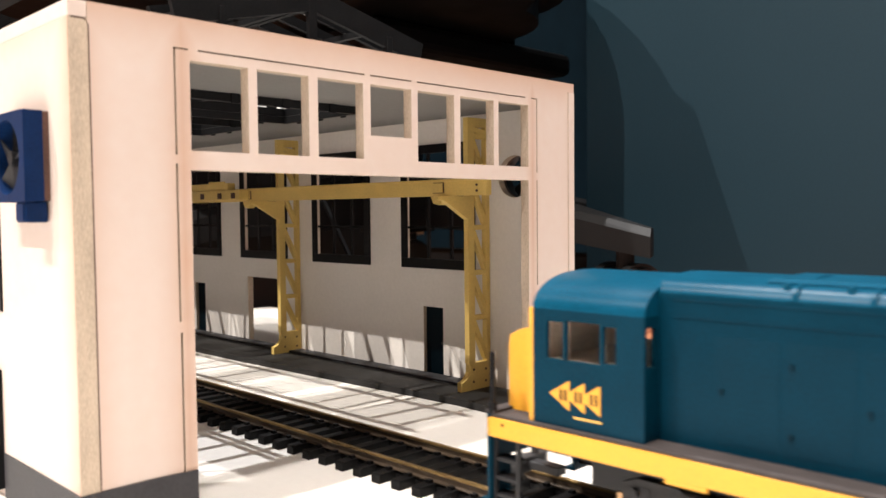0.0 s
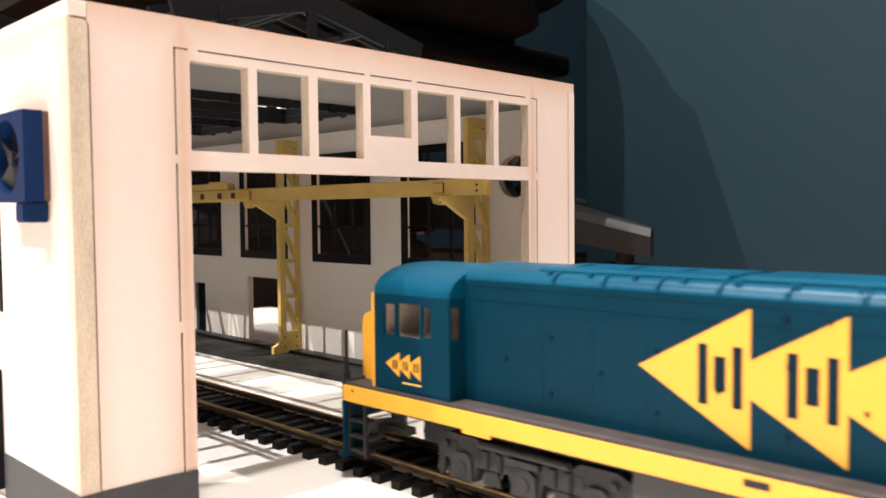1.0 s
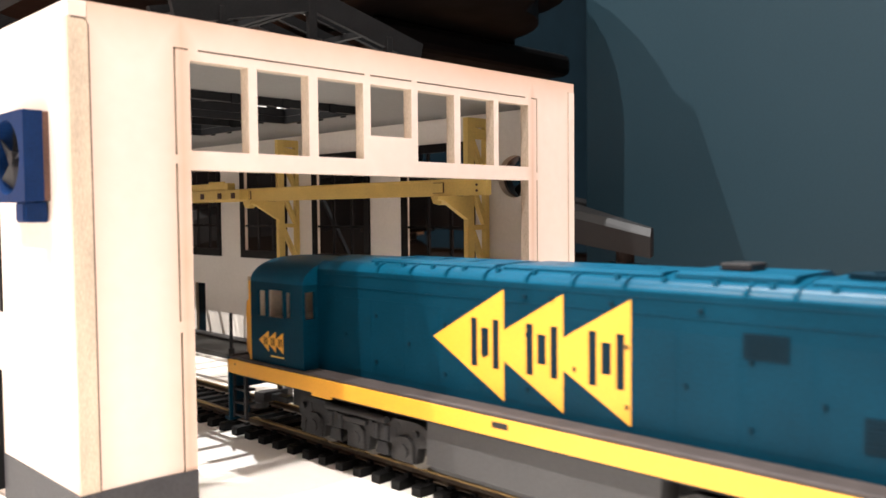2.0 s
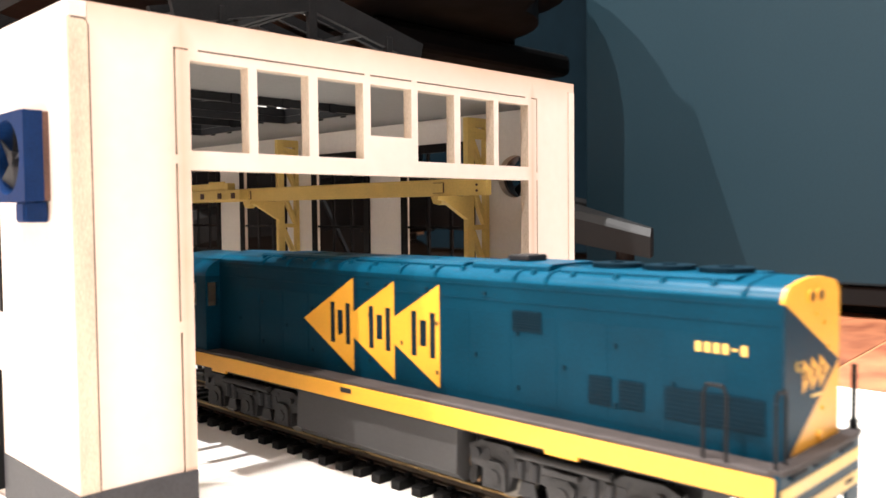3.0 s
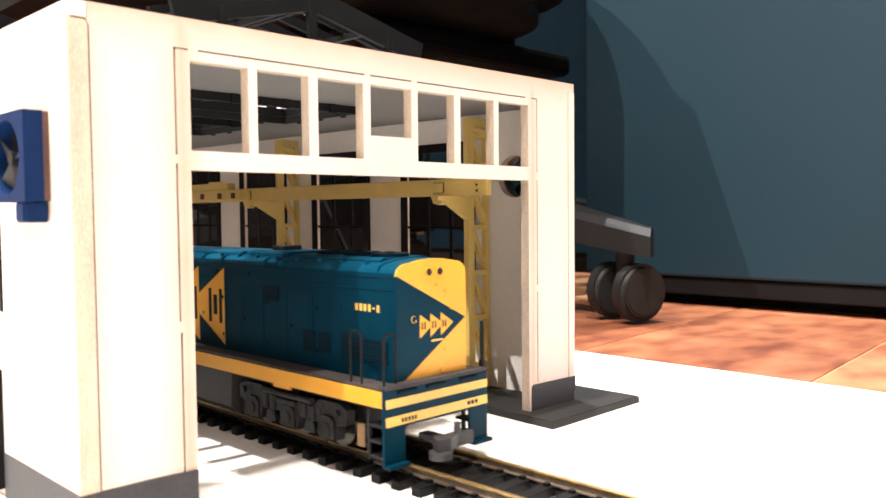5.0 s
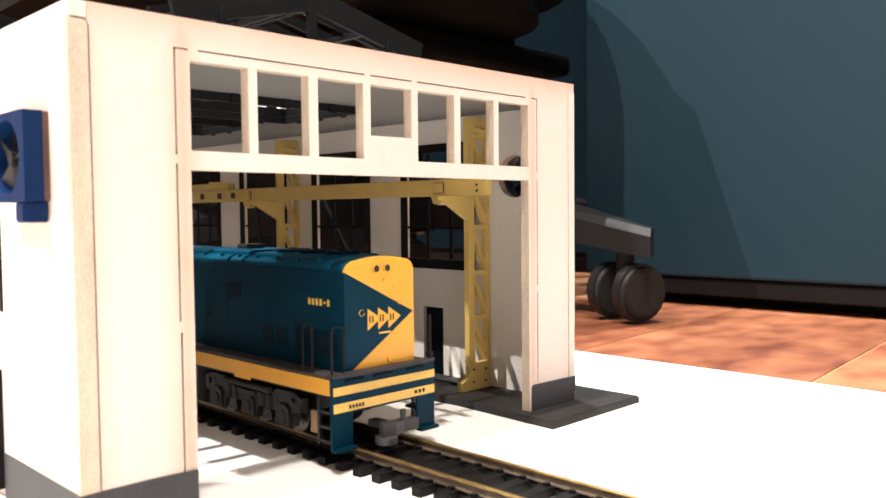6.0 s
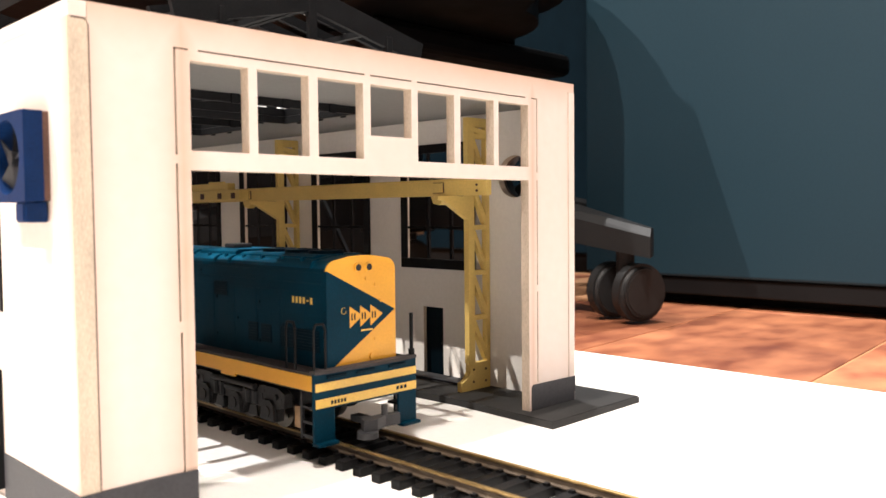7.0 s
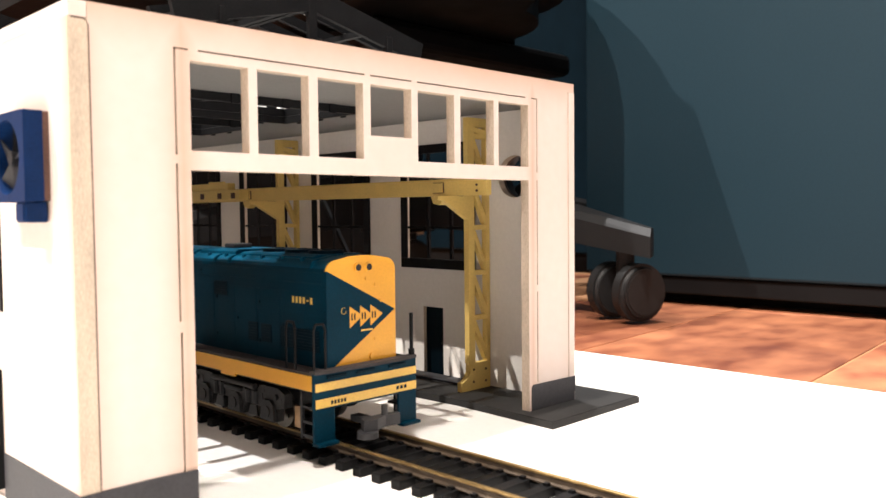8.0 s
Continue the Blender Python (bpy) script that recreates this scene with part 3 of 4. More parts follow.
def make_runway():
    r = thing("runway_beam", (146, 18.6, 73.4), "long yellow crane runway beam carried on column brackets", "crane beam")
    bm = B()
    box(bm, -1.4, 1.4, 0, 262, 0.02, 5.2, 0.15)
    part("web", bm, M["yellow_card"], r)
    bm = B()
    box(bm, -2.4, 2.4, 0.2, 261, 5.2, 5.9, 0.1)
    part("top_flange", bm, M["yellow_card"], r)
    for y in (22.5, 147.5):
        bm = B()
        box(bm, -2.3, -1.42, y - 2.4, y + 2.4, 1.2, 4.6, 0.1)
        part("clamp_plate", bm, M["yellow_card"], r)
        bm = B()
        box(bm, -1.9, -1.41, y - 2.6, y + 2.6, 1.0, 4.8)
        part("clamp_shim", bm, M["brown_mdf"], r, "dark edge behind the clamp plate")
        bm = B()
        prism(bm, [(y - 3.2, -0.1), (y + 3.4, -0.1), (y + 2.2, -2.6), (y - 0.6, -3.2), (y - 2.6, -2.0)], "x", -2.2, 1.0)
        part("clamp_foot", bm, M["yellow_card"], r)
    bm = B()
    for z in (1.6, 3.6):
        rod(bm, (-1.7, 4.2, z), (-1.4, 4.2, z), 0.45, 10)
    part("rivets", bm, M["brown_mdf"], r)
    t = thing("crane_trolley", (141.5, 176, 73.6), "yellow crane end carriage with dark bolts on the runway beam", "crane trolley")
    bm = B()
    box(bm, -2.4, 2.9, -11, 46, 0.5, 5.2, 0.3)
    part("carriage", bm, M["yellow_card"], t)
    bm = B()
    box(bm, -1.8, 2.4, 0, 44, 5.2, 8.6, 0.4)
    box(bm, -2.0, -1.0, 3, 17, 6.0, 9.4, 0.3)
    part("motor", bm, M["yellow_card"], t)
    for y in (-6, 6, 22):
        bm = B()
        box(bm, -2.9, -2.41, y - 1.6, y + 1.6, 1.2, 3.9, 0.2)
        part("hook_plate", bm, M["brown_mdf"], t)


# ---- track ----
TRACK_X, RAIL_TOP = 82.9, 4.8


def make_track():
    tr = thing("track", (TRACK_X, 0, 0), "straight model railway track with brass rails on black plastic sleepers", "track")
    prof = [(-1.2, 2.45), (1.2, 2.45), (1.2, 2.75), (0.35, 3.0), (0.3, 4.0), (0.55, 4.2), (0.55, 4.7), (0.45, 4.8), (-0.45, 4.8),
            (-0.55, 4.7), (-0.55, 4.2), (-0.3, 4.0), (-0.35, 3.0), (-1.2, 2.75)]
    for sx in (-1, 1):
        bm = B()
        prism(bm, [(sx * 8.75 + u, z) for u, z in prof], "y", -420, 283)
        for f in bm.faces:
            f.material_index = 0 if f.calc_center_median().z > 4.1 else 1
        part("rail", bm, [M["rail"], M["rail_web"]], tr)
    bm = B()
    prism(bm, [(-15.1, 0), (15.1, 0), (15.1, 2.0), (14.6, 2.4), (-14.6, 2.4), (-15.1, 2.0)], "y", -1.55, 1.55)
    for sx in (-1, 1):
        for s2 in (-1, 1):
            box(bm, sx * 8.75 + s2 * 1.8 - 0.6, sx * 8.75 + s2 * 1.8 + 0.6, -0.7, 0.7, 2.4, 3.15)
    first = part("sleeper", bm, M["tie"], tr)
    first.location = mmv(0, -418, 0)
    for i in range(1, 95):
        o = first.copy()
        scene.collection.objects.link(o)
        o.location = mmv(0, -418 + 7.38 * i, 0)
    bm = B()
    for i in range(94):
        for sx in (-1, 1):
            box(bm, sx * 8.75 - 1.0, sx * 8.75 + 1.0, -418 + 7.38 * i + 1.5, -418 + 7.38 * i + 5.9, 0.4, 1.6)
    part("sleeper_web", bm, M["tie"], tr)


# ---- locomotive: its front end at y = 0, running back to y = -218 ----
LONG, HALF, HOOD = 218.0, 18.6, 12.45


def hood_outline(half, z0, z1, rise, n=6):
    """Cross-section with rounded shoulders and a slightly domed roof."""
    pts = [(-half, z0), (-half, z1 - rise)]
    r = 4.0
    for k in range(1, n + 1):
        a = math.radians(90 * k / n)
        pts.append((-half + r * (1 - math.cos(a)), z1 - rise + (rise - 0.9) * math.sin(a)))
    pts.append((-half * 0.35, z1 - 0.2))
    pts.append((0, z1))
    return pts + [(-x, z) for x, z in pts[-2::-1]]


def cab_outline(half, z0, eave, top, n=10):
    pts = [(-half, z0), (-half, eave)]
    for k in range(1, n + 1):
        a = math.radians(90 * k / n)
        pts.append((-half * math.cos(a) ** 0.8, eave + (top - eave) * math.sin(a)))
    return pts + [(-x, z) for x, z in pts[-2::-1]]


def tri_mark(bm, axis_x, y_tip, y_base, z_mid, half, out):
    prism(bm, [(y_tip, z_mid), (y_base, z_mid + half), (y_base, z_mid - half)], "x", *sorted((axis_x, axis_x + out)))


def make_loco():
    L = thing("locomotive", (TRACK_X, -52.9, 0), "blue and yellow six-axle diesel model locomotive on the brass rails", "locomotive")
    # frame, deck and side sills
    bm = B()
    box(bm, -HALF + 0.3, HALF - 0.3, -LONG + 0.3, -0.3, 22.0, 25.3, 0.2)
    part("deck", bm, M["deck"], L, "matt black walkway deck")
    for sx in (-1, 1):
        bm = B()
        xs = sorted((sx * HALF, sx * (HALF - 0.8)))
        box(bm, *xs, -LONG + 0.6, -0.05, 20.4, 24.5, 0.12)
        for y in (-46, -175):
            box(bm, *xs, y - 4, y + 4, 19.5, 20.45, 0.1)
        sill = part("side_sill", bm, M["loco_yellow"], L, "yellow side sill")
        bm = B()
        x = sx * HALF
        box(bm, *sorted((x + sx * 0.02, x + sx * 0.08)), -110.2, -105.8, 22.4, 23.7)
        part("slot", bm, M["black"], sill)
        bm = B()
        box(bm, *sorted((x + sx * 0.02, x + sx * 0.08)), -4.6, -4.0, 23.0, 23.6)
        part("slot", bm, M["black"], sill)
        bm = B()
        box(bm, sx * (HALF - 3), sx * (HALF - 0.9), -LONG + 4, -3, 19.8, 22.0) if sx > 0 else box(bm, -HALF + 0.9, -HALF + 3, -LONG + 4, -3, 19.8, 22.0)
        part("under_sill", bm, M["black"], sill)
    # long hood
    bm = B()
    prism(bm, hood_outline(HOOD, 25.3, 56.0, 4.2), "y", -215.4, -37.0)
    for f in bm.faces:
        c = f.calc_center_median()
        # upper hood faces take the lighter blue, painted as if lit from above
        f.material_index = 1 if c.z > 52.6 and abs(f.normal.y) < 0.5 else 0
    hood = part("long_hood", bm, [M["loco_blue"], M["loco_blue_lit"]], L, smooth=True)
    # hood doors, ribs and roof gear
    ys = [-48 - 12.2 * i for i in range(13)]
    for sx in (-1, 1):
        x = sx * HOOD
        for y in ys:
            bm = B()
            box(bm, *sorted((x - sx * 0.02, x + sx * 0.07)), y - 11.7, y - 0.5, 27.0, 45.8, 0.03)
            part("hood_door", bm, M["loco_blue"], hood)
        bm = B()
        box(bm, *sorted((x - sx * 0.02, x + sx * 0.12)), -214.8, -40, 48.3, 48.6, 0.04)
        part("gutter", bm, M["loco_blue"], hood)
        bm = B()
        box(bm, *sorted((x - sx * 0.02, x + sx * 0.1)), -214.8, -40, 51.4, 51.7, 0.04)
        part("gutter", bm, M["loco_blue"], hood)
        for y0, y1, z0, z1 in ((-213.1, -194.3, 29.6, 35.6), (-182.8, -177.4, 29.8, 35.5), (-190.0, -184.4, 30.0, 35.4),
                               (-165.8, -157.8, 42.4, 46.8)):
            bm = B()
            box(bm, *sorted((x + sx * 0.15, x + sx * 0.26)), y0, y1, z0, z1, 0.05)
            g = part("grille", bm, M["loco_dark"], hood, "dark louvred grille")
            bm = B()
            for i in range(7):
                z = z0 + (z1 - z0) * (i + 0.5) / 7
                box(bm, *sorted((x + sx * 0.26, x + sx * 0.4)), y0 + 0.3, y1 - 0.3, z - 0.16, z + 0.16)
            part("louvre", bm, M["loco_dark"], g)
        bm = B()
        for y in (-110, -117, -131.5, -150):
            box(bm, *sorted((x + sx * 0.15, x + sx * 0.5)), y - 0.5, y + 0.5, 49.4, 50.2, 0.1)
        part("lifting_eye", bm, M["loco_dark"], hood)
        # three overlapping yellow arrowheads with dark bars
        for i in range(3):
            bm = B()
            tri_mark(bm, x + sx * (0.16 + 0.03 * i), -82.4 - 15.85 * i, -104.1 - 15.85 * i, 38.8, 12.2, sx * 0.03)
            mark = part("arrow_mark", bm, M["loco_yellow"], hood, "yellow arrowhead with dark blue bars")
            yb = -104.1 - 15.85 * i
            xx = sorted((x + sx * (0.195 + 0.03 * i), x + sx * (0.225 + 0.03 * i)))
            shapes = ((1.4, 3.2, 33.4, 44.2), (7.8, 9.6, 33.4, 44.2), (4.4, 6.6, 36.0, 42.2))
            for j, (a, b, z0, z1) in enumerate(shapes):
                bm = B()
                box(bm, *[q + sx * 0.004 * j for q in xx], yb + a, yb + b, z0, z1)
                part("mark_bar", bm, M["loco_dark"], mark)
        for i in range(6):
            bm = B()
            z0, z1 = (43.4, 43.8) if i == 4 else (42.7, 44.5)
            box(bm, *sorted((x + sx * 0.16, x + sx * 0.2)), -200.4 - 1.7 * i - 1.0, -200.4 - 1.7 * i, z0, z1)
            part("number_bar", bm, M["stripe_yellow"], hood, "small pale yellow bar")
    # roof hatches and fans
    for y0, y1, z in ((-98, -56, 56.1), (-140, -101, 56.25), (-165, -143, 56.7), (-206, -168, 56.2)):
        bm = B()
        prism(bm, [(-9.0, 54.6), (-9.0, z - 0.7), (-7.6, z - 0.15), (7.6, z - 0.15), (9.0, z - 0.7), (9.0, 54.6)], "y", y0, y1)
        part("roof_hatch", bm, M["loco_blue_lit"], hood)
    for y in (-176, -188, -200):
        bm = B()
        rod(bm, (0, y, 55.8), (0, y, 57.0), 5.2, 28)
        rod(bm, (0, y, 57.0), (0, y, 57.3), 1.4, 16)
        part("roof_fan", bm, M["loco_dark"], hood)
    for i in range(15):
        y = -60 - 10.2 * i
        for sx in (-1, 1):
            bm = B()
            box(bm, sx * 10.5 - 0.5, sx * 10.5 + 0.5, y - 0.5, y + 0.5, 54.2, 55.4, 0.1)
            part("roof_clip", bm, M["loco_blue_lit"], hood)
    bm = B()
    box(bm, -3.5, 3.5, -155, -149, 56.4, 58.0, 0.4)
    part("exhaust", bm, M["black"], hood)
    # cross ribs over the roof, door latches, grime strips
    for y in (-62, -74, -86, -98, -110, -122, -134, -158, -166.5, -209):
        bm = B()
        o = hood_outline(HOOD + 0.05, 52.6, 56.2, 2.6)
        prism(bm, o, "y", y - 0.35, y + 0.35)
        part("roof_rib", bm, M["loco_blue_lit"], hood, smooth=True)
    for sx in (-1, 1):
        for k, y in enumerate(ys):
            for z in ((30.2, 41.8) if k % 2 else (36.0,)):
                bm = B()
                box(bm, *sorted((sx * (HOOD + 0.1), sx * (HOOD + 0.42))), y - 1.9, y - 1.2, z - 0.5, z + 0.5, 0.1)
                part("door_latch", bm, M["loco_dark"], hood)
    # rear end of the hood: yellow with a blue arrow
    bm = B()
    prism(bm, hood_outline(HOOD, 25.4, 56.0, 4.2), "y", -216.1, -215.42)
    end = part("hood_end", bm, M["loco_yellow"], L, "yellow rear hood end with a dark blue arrow")
    bm = B()
    prism(bm, [(-HOOD - 0.02, 52.2), (-HOOD - 0.02, 25.6), (-10.4, 25.6), (12.1, 39.9)], "y", -216.16, -216.08)
    part("arrow_field", bm, M["loco_blue"], end)
    bm = B()
    prism(bm, [(-HOOD - 0.06, 52.0), (-HOOD - 0.06, 25.4), (-HOOD + 0.2, 25.4), (-HOOD + 0.2, 52.0)], "y", -216.14, -215.4)
    part("corner_field", bm, M["loco_blue"], end)
    for i in range(3):
        bm = B()
        x0 = -4.6 + 3.7 * i
        prism(bm, [(x0, 41.9), (x0, 35.9), (x0 + 4.6, 39.0)], "y", -216.22 - 0.03 * i, -216.17 - 0.03 * i)
        mark = part("arrow_mark", bm, M["loco_yellow"], end)
        bm = B()
        box(bm, x0 + 0.5, x0 + 1.0, -216.26 - 0.03 * i, -216.225 - 0.03 * i, 38.0, 39.9)
        box(bm, x0 + 1.5, x0 + 2.0, -216.26 - 0.03 * i, -216.225 - 0.03 * i, 38.0, 39.9)
        part("mark_bars", bm, M["loco_dark"], mark)
    bm = B()
    box(bm, -0.6, 3.6, -216.22, -216.17, 34.6, 35.1)
    for k in range(7):
        a = math.radians(50 + 43 * k)
        b = math.radians(93 + 43 * k)
        bar(bm, (-6.7 + 0.9 * math.cos(a), -216.2, 40.9 + 0.9 * math.sin(a)), (-6.7 + 0.9 * math.cos(b), -216.2, 40.9 + 0.9 * math.sin(b)), 0.35, 0.05)
    part("small_bars", bm, M["stripe_yellow"], end)
    for x in (-1.5, 2.4):
        bm = B()
        rod(bm, (x, -216.55, 52.6), (x, -216, 52.6), 1.3, 20)
        lampring = part("marker_lamp", bm, M["loco_yellow"], end)
        bm = B()
        rod(bm, (x, -216.62, 52.6), (x, -216.5, 52.6), 0.95, 20)
        part("lens", bm, M["black"], lampring, "dark red-brown lens")
    bm = B()
    for x, z in ((4.8, 47.4), (6.8, 42.8), (4.6, 32.0), (1.5, 49.3)):
        rod(bm, (x, -216.4, z), (x, -216, z), 0.5, 10)
    rod(bm, (3.2, -216.6, 27.2), (3.2, -216, 27.2), 0.9, 14)
    part("rivets", bm, M["loco_yellow"], end)
    # cab
    cab = thing_part("cab", L)
    bm = B()
    prism(bm, cab_outline(17.4, 48.4, 48.41, 55.2), "y", -37.2, -11.6)
    part("cab_roof", bm, M["loco_blue_lit"], cab, smooth=True)
    bm = B()
    wins = [(-19.0, -15.1, 38.6, 46.0), (-27.6, -19.8, 38.6, 46.4), (-31.2, -28.4, 39.0, 46.0)]
    for sx in (-1, 1):
        xs = sorted((sx * 17.4, sx * 16.4))
        bm = B()
        panel(bm, "x", *xs, -36.2, -11.6, 25.3, 48.4, wins, edge_index=0)
        part("side_wall", bm, M["loco_blue"], cab)
        bm = B()
        panel(bm, "x", *sorted((sx * 16.38, sx * 16.25)), -36.0, -12.4, 37.65, 48.2, wins, edge_index=0)
        part("side_lining", bm, M["cab_lining"], cab)
        for i in range(3):
            yb = -20.6 - 3.6 * i
            bm = B()
            prism(bm, [(yb + 4.9, 31.7), (yb, 34.7), (yb, 28.7)], "x", *sorted((sx * (17.42 + 0.03 * i), sx * (17.45 + 0.03 * i))))
            part("arrow_mark", bm, M["loco_yellow"], cab, "small yellow arrowhead")
            for d in (0.6, 1.7):
                bm = B()
                box(bm, *sorted((sx * 17.52, sx * 17.55)), yb + d, yb + d + 0.6, 30.6, 32.8)
                part("mark_bar", bm, M["loco_dark"], cab)
        bm = B()
        box(bm, *sorted((sx * 17.42, sx * 17.44)), -28.0, -21.6, 27.4, 27.8)
        part("small_bar", bm, M["stripe_yellow"], cab)
    bm = B()
    panel(bm, "y", -37.2, -36.2, -17.4, 17.4, 25.3, 48.4, [(-16.6, -13.4, 39.0, 46.4), (13.4, 16.6, 39.0, 46.4)], edge_index=0)
    part("rear_wall", bm, M["loco_blue"], cab)
    bm = B()
    panel(bm, "y", -11.6, -10.6, -17.4, 17.4, 25.3, 48.4, [(-15, -8, 40.0, 46.4), (8, 15, 40.0, 46.4), (-6, 6, 45.0, 47.2)], edge_index=0)
    part("front_wall", bm, M["loco_yellow"], cab, "yellow cab front")
    bm = B()
    box(bm, -16.3, 16.3, -36.1, -11.7, 26, 37.2)
    part("interior_floor", bm, M["loco_dark"], cab)
    bm = B()
    box(bm, -16.2, 16.2, -12.3, -11.7, 37.3, 48.3)
    box(bm, -16.2, 16.2, -36.1, -12.4, 37.21, 37.6)
    part("lining", bm, M["cab_lining"], cab, "pale brown cab lining")
    # low nose
    bm = B()
    prism(bm, [(-10.58, 25.3), (-10.58, 44.4), (-4.0, 42.8), (-1.4, 41.4), (-1.0, 39), (-1.0, 25.3)], "x", -12.4, 12.4)
    part("short_hood", bm, M["loco_yellow"], L, "yellow low nose")
    # both ends: beam with stripes, steps, coupler, rails
    for y, d in ((-LONG, -1), (0.0, 1)):
        bm = B()
        box(bm, -HALF, HALF, *sorted((y, y - d * 0.9)), 15.2, 25.2, 0.15)
        e = part("end_beam", bm, M["loco_blue"], L, "dark blue end beam with yellow stripes")
        for z0, z1 in ((20.3, 22.5), (15.8, 18.2)):
            bm = B()
            box(bm, -HALF + 0.6, HALF - 0.05, *sorted((y + d * 0.02, y + d * 0.12)), z0, z1)
            part("stripe", bm, M["stripe_yellow"], e)
        bm = B()
        for i in range(3):
            box(bm, 10.6 + i * 1.5, 11.6 + i * 1.5, *sorted((y + d * 0.13, y + d * 0.2)), 16.6, 17.6)
        for i in range(5):
            box(bm, -13.0 + i * 1.1, -12.3 + i * 1.1, *sorted((y + d * 0.13, y + d * 0.2)), 16.4, 17.4)
        part("stripe_bars", bm, M["loco_dark"], e)
        bm = B()
        prism(bm, [(-HALF + 0.2, y - d * 2), (HALF - 0.2, y - d * 2), (HALF - 0.2, y + d * 0.5), (HALF - 4, y + d * 1.1), (0, y + d * 1.5),
                   (-HALF + 4, y + d * 1.1), (-HALF + 0.2, y + d * 0.5)], "z", 25.0, 25.9)
        part("deck_lip", bm, M["deck"], e)
        bm = B()
        for x in (-11, -1, 11):
            box(bm, x - 3.2, x + 3.2, *sorted((y + d * 0.02, y + d * 0.5)), 23.4, 24.2, 0.1)
        part("lip", bm, M["loco_dark"], e)
        for sx in (-1, 1):
            bm = B()
            x0, x1 = sorted((sx * HALF, sx * (HALF - 7.0)))
            box(bm, x0, x1, *sorted((y, y - d * 0.8)), 6.6, 15.3, 0.15)
            box(bm, x0, x1, *sorted((y + d * 1.9, y - d * 0.8)), 5.8, 6.7, 0.15)
            st = part("step_well", bm, M["loco_blue"], L)
            bm = B()
            xs = sx * (HALF - 1.6)
            for yy in (y - d * 1.0, y - d * 7.4):
                box(bm, xs - 0.45, xs + 0.45, yy - 0.45, yy + 0.45, 6.6, 20.4)
            for z in (7.6, 11.4, 15.4):
                box(bm, *sorted((xs - sx * 3.2, xs + sx * 0.3)), *sorted((y - d * 0.9, y - d * 7.4)), z - 0.35, z + 0.35)
            part("ladder", bm, M["black"], st)
            # bent wire grab rail on the deck
            for yy in ((y - d * 0.9, y - d * 13.5) if d < 0 else (y - d * 0.9,)):
                bm = B()
                xr = sx * (HALF - 0.9)
                if yy == y - d * 0.9:
                    a, b = (xr, yy, 0), (xr - sx * 3.8, yy, 0)
                else:
                    a, b = (xr, yy, 0), (xr, yy + d * 4.2, 0)
                if yy != y - d * 0.9 or (sx < 0 and d < 0):
                    path = [Vector((a[0], a[1], 25.2)), Vector((a[0], a[1], 36.6)),
                            Vector((a[0] * 0.85 + b[0] * 0.15, a[1] * 0.85 + b[1] * 0.15, 38.2)),
                            Vector((a[0] * 0.15 + b[0] * 0.85, a[1] * 0.15 + b[1] * 0.85, 38.2)),
                            Vector((b[0], b[1], 36.6)), Vector((b[0], b[1], 25.2))]
                    for p, q in zip(path, path[1:]):
                        rod(bm, p, q, 0.34, 8)
                else:
                    rod(bm, (xr, yy, 25.2), (xr, yy, 38.2), 0.55, 8)
                    rod(bm, (xr, yy, 25.2), (xr, yy, 27.6), 0.95, 8)
                part("grab_rail", bm, M["frame_black"], L)
        bm = B()
        box(bm, -1.6, 1.6, *sorted((y - d * 6, y + d * 3.6)), 8.6, 10.6, 0.3)
        prism(bm, [(-4.6, y + d * 2.4), (4.6, y + d * 2.4), (7.6, y + d * 4.0), (7.2, y + d * 5.4), (2.4, y + d * 4.8), (-2.0, y + d * 6.4), (-6.0, y + d * 5.6)],
              "z", 8.2, 11.4)
        rod(bm, (-4.6, y + d * 5.2, 6.6), (-4.6, y + d * 5.2, 8.3), 3.0, 20)
        rod(bm, (2.6, y + d * 4.0, 11.3), (2.6, y + d * 4.0, 14.2), 0.9, 12)
        bmesh.ops.recalc_face_normals(bm, faces=bm.faces[:])
        part("coupler", bm, M["coupler"], L, "grey plastic hook coupler")
    # fuel tank
    bm = B()
    prism(bm, [(-15.5, 20.0), (-16.0, 9.0), (-13.0, 6.6), (13.0, 6.6), (16.0, 9.0), (15.5, 20.0)], "y", -144.0, -83.0)
    part("fuel_tank", bm, M["tank"], L)
    bm = B()
    box(bm, -9, 9, -200, -20, 12, 21.9)
    part("underframe", bm, M["black"], L)
    # two three-axle trucks
    wheels = []
    for yc in (-56.5, -172.8):
        for sx in (-1, 1):
            x0, x1 = sorted((sx * 12.0, sx * 14.6))
            bm = B()
            top, low = 17.6, 12.2
            outline = [(-26, 16.2), (-22.5, top), (-14, top), (-11, 15.6), (-6, 15.6), (-3.5, top + 0.4), (3.5, top + 0.4), (6, 15.6), (11, 15.6),
                       (14, top), (22.5, top), (26, 16.2), (25.6, 12.2), (22.2, 11.6), (21.5, 7.6), (14.5, 7.6), (13.6, 11.2), (4.6, 11.4), (3.6, 7.4),
                       (-3.6, 7.4), (-4.6, 11.4), (-13.6, 11.2), (-14.5, 7.6), (-21.5, 7.6), (-22.2, 11.6), (-25.6, 12.2)]
            prism(bm, [(yc + a, b) for a, b in outline], "x", x0, x1)
            tf = part("truck_frame", bm, M["truck"], L, "grey moulded truck side frame")
            xo = sx * 14.6
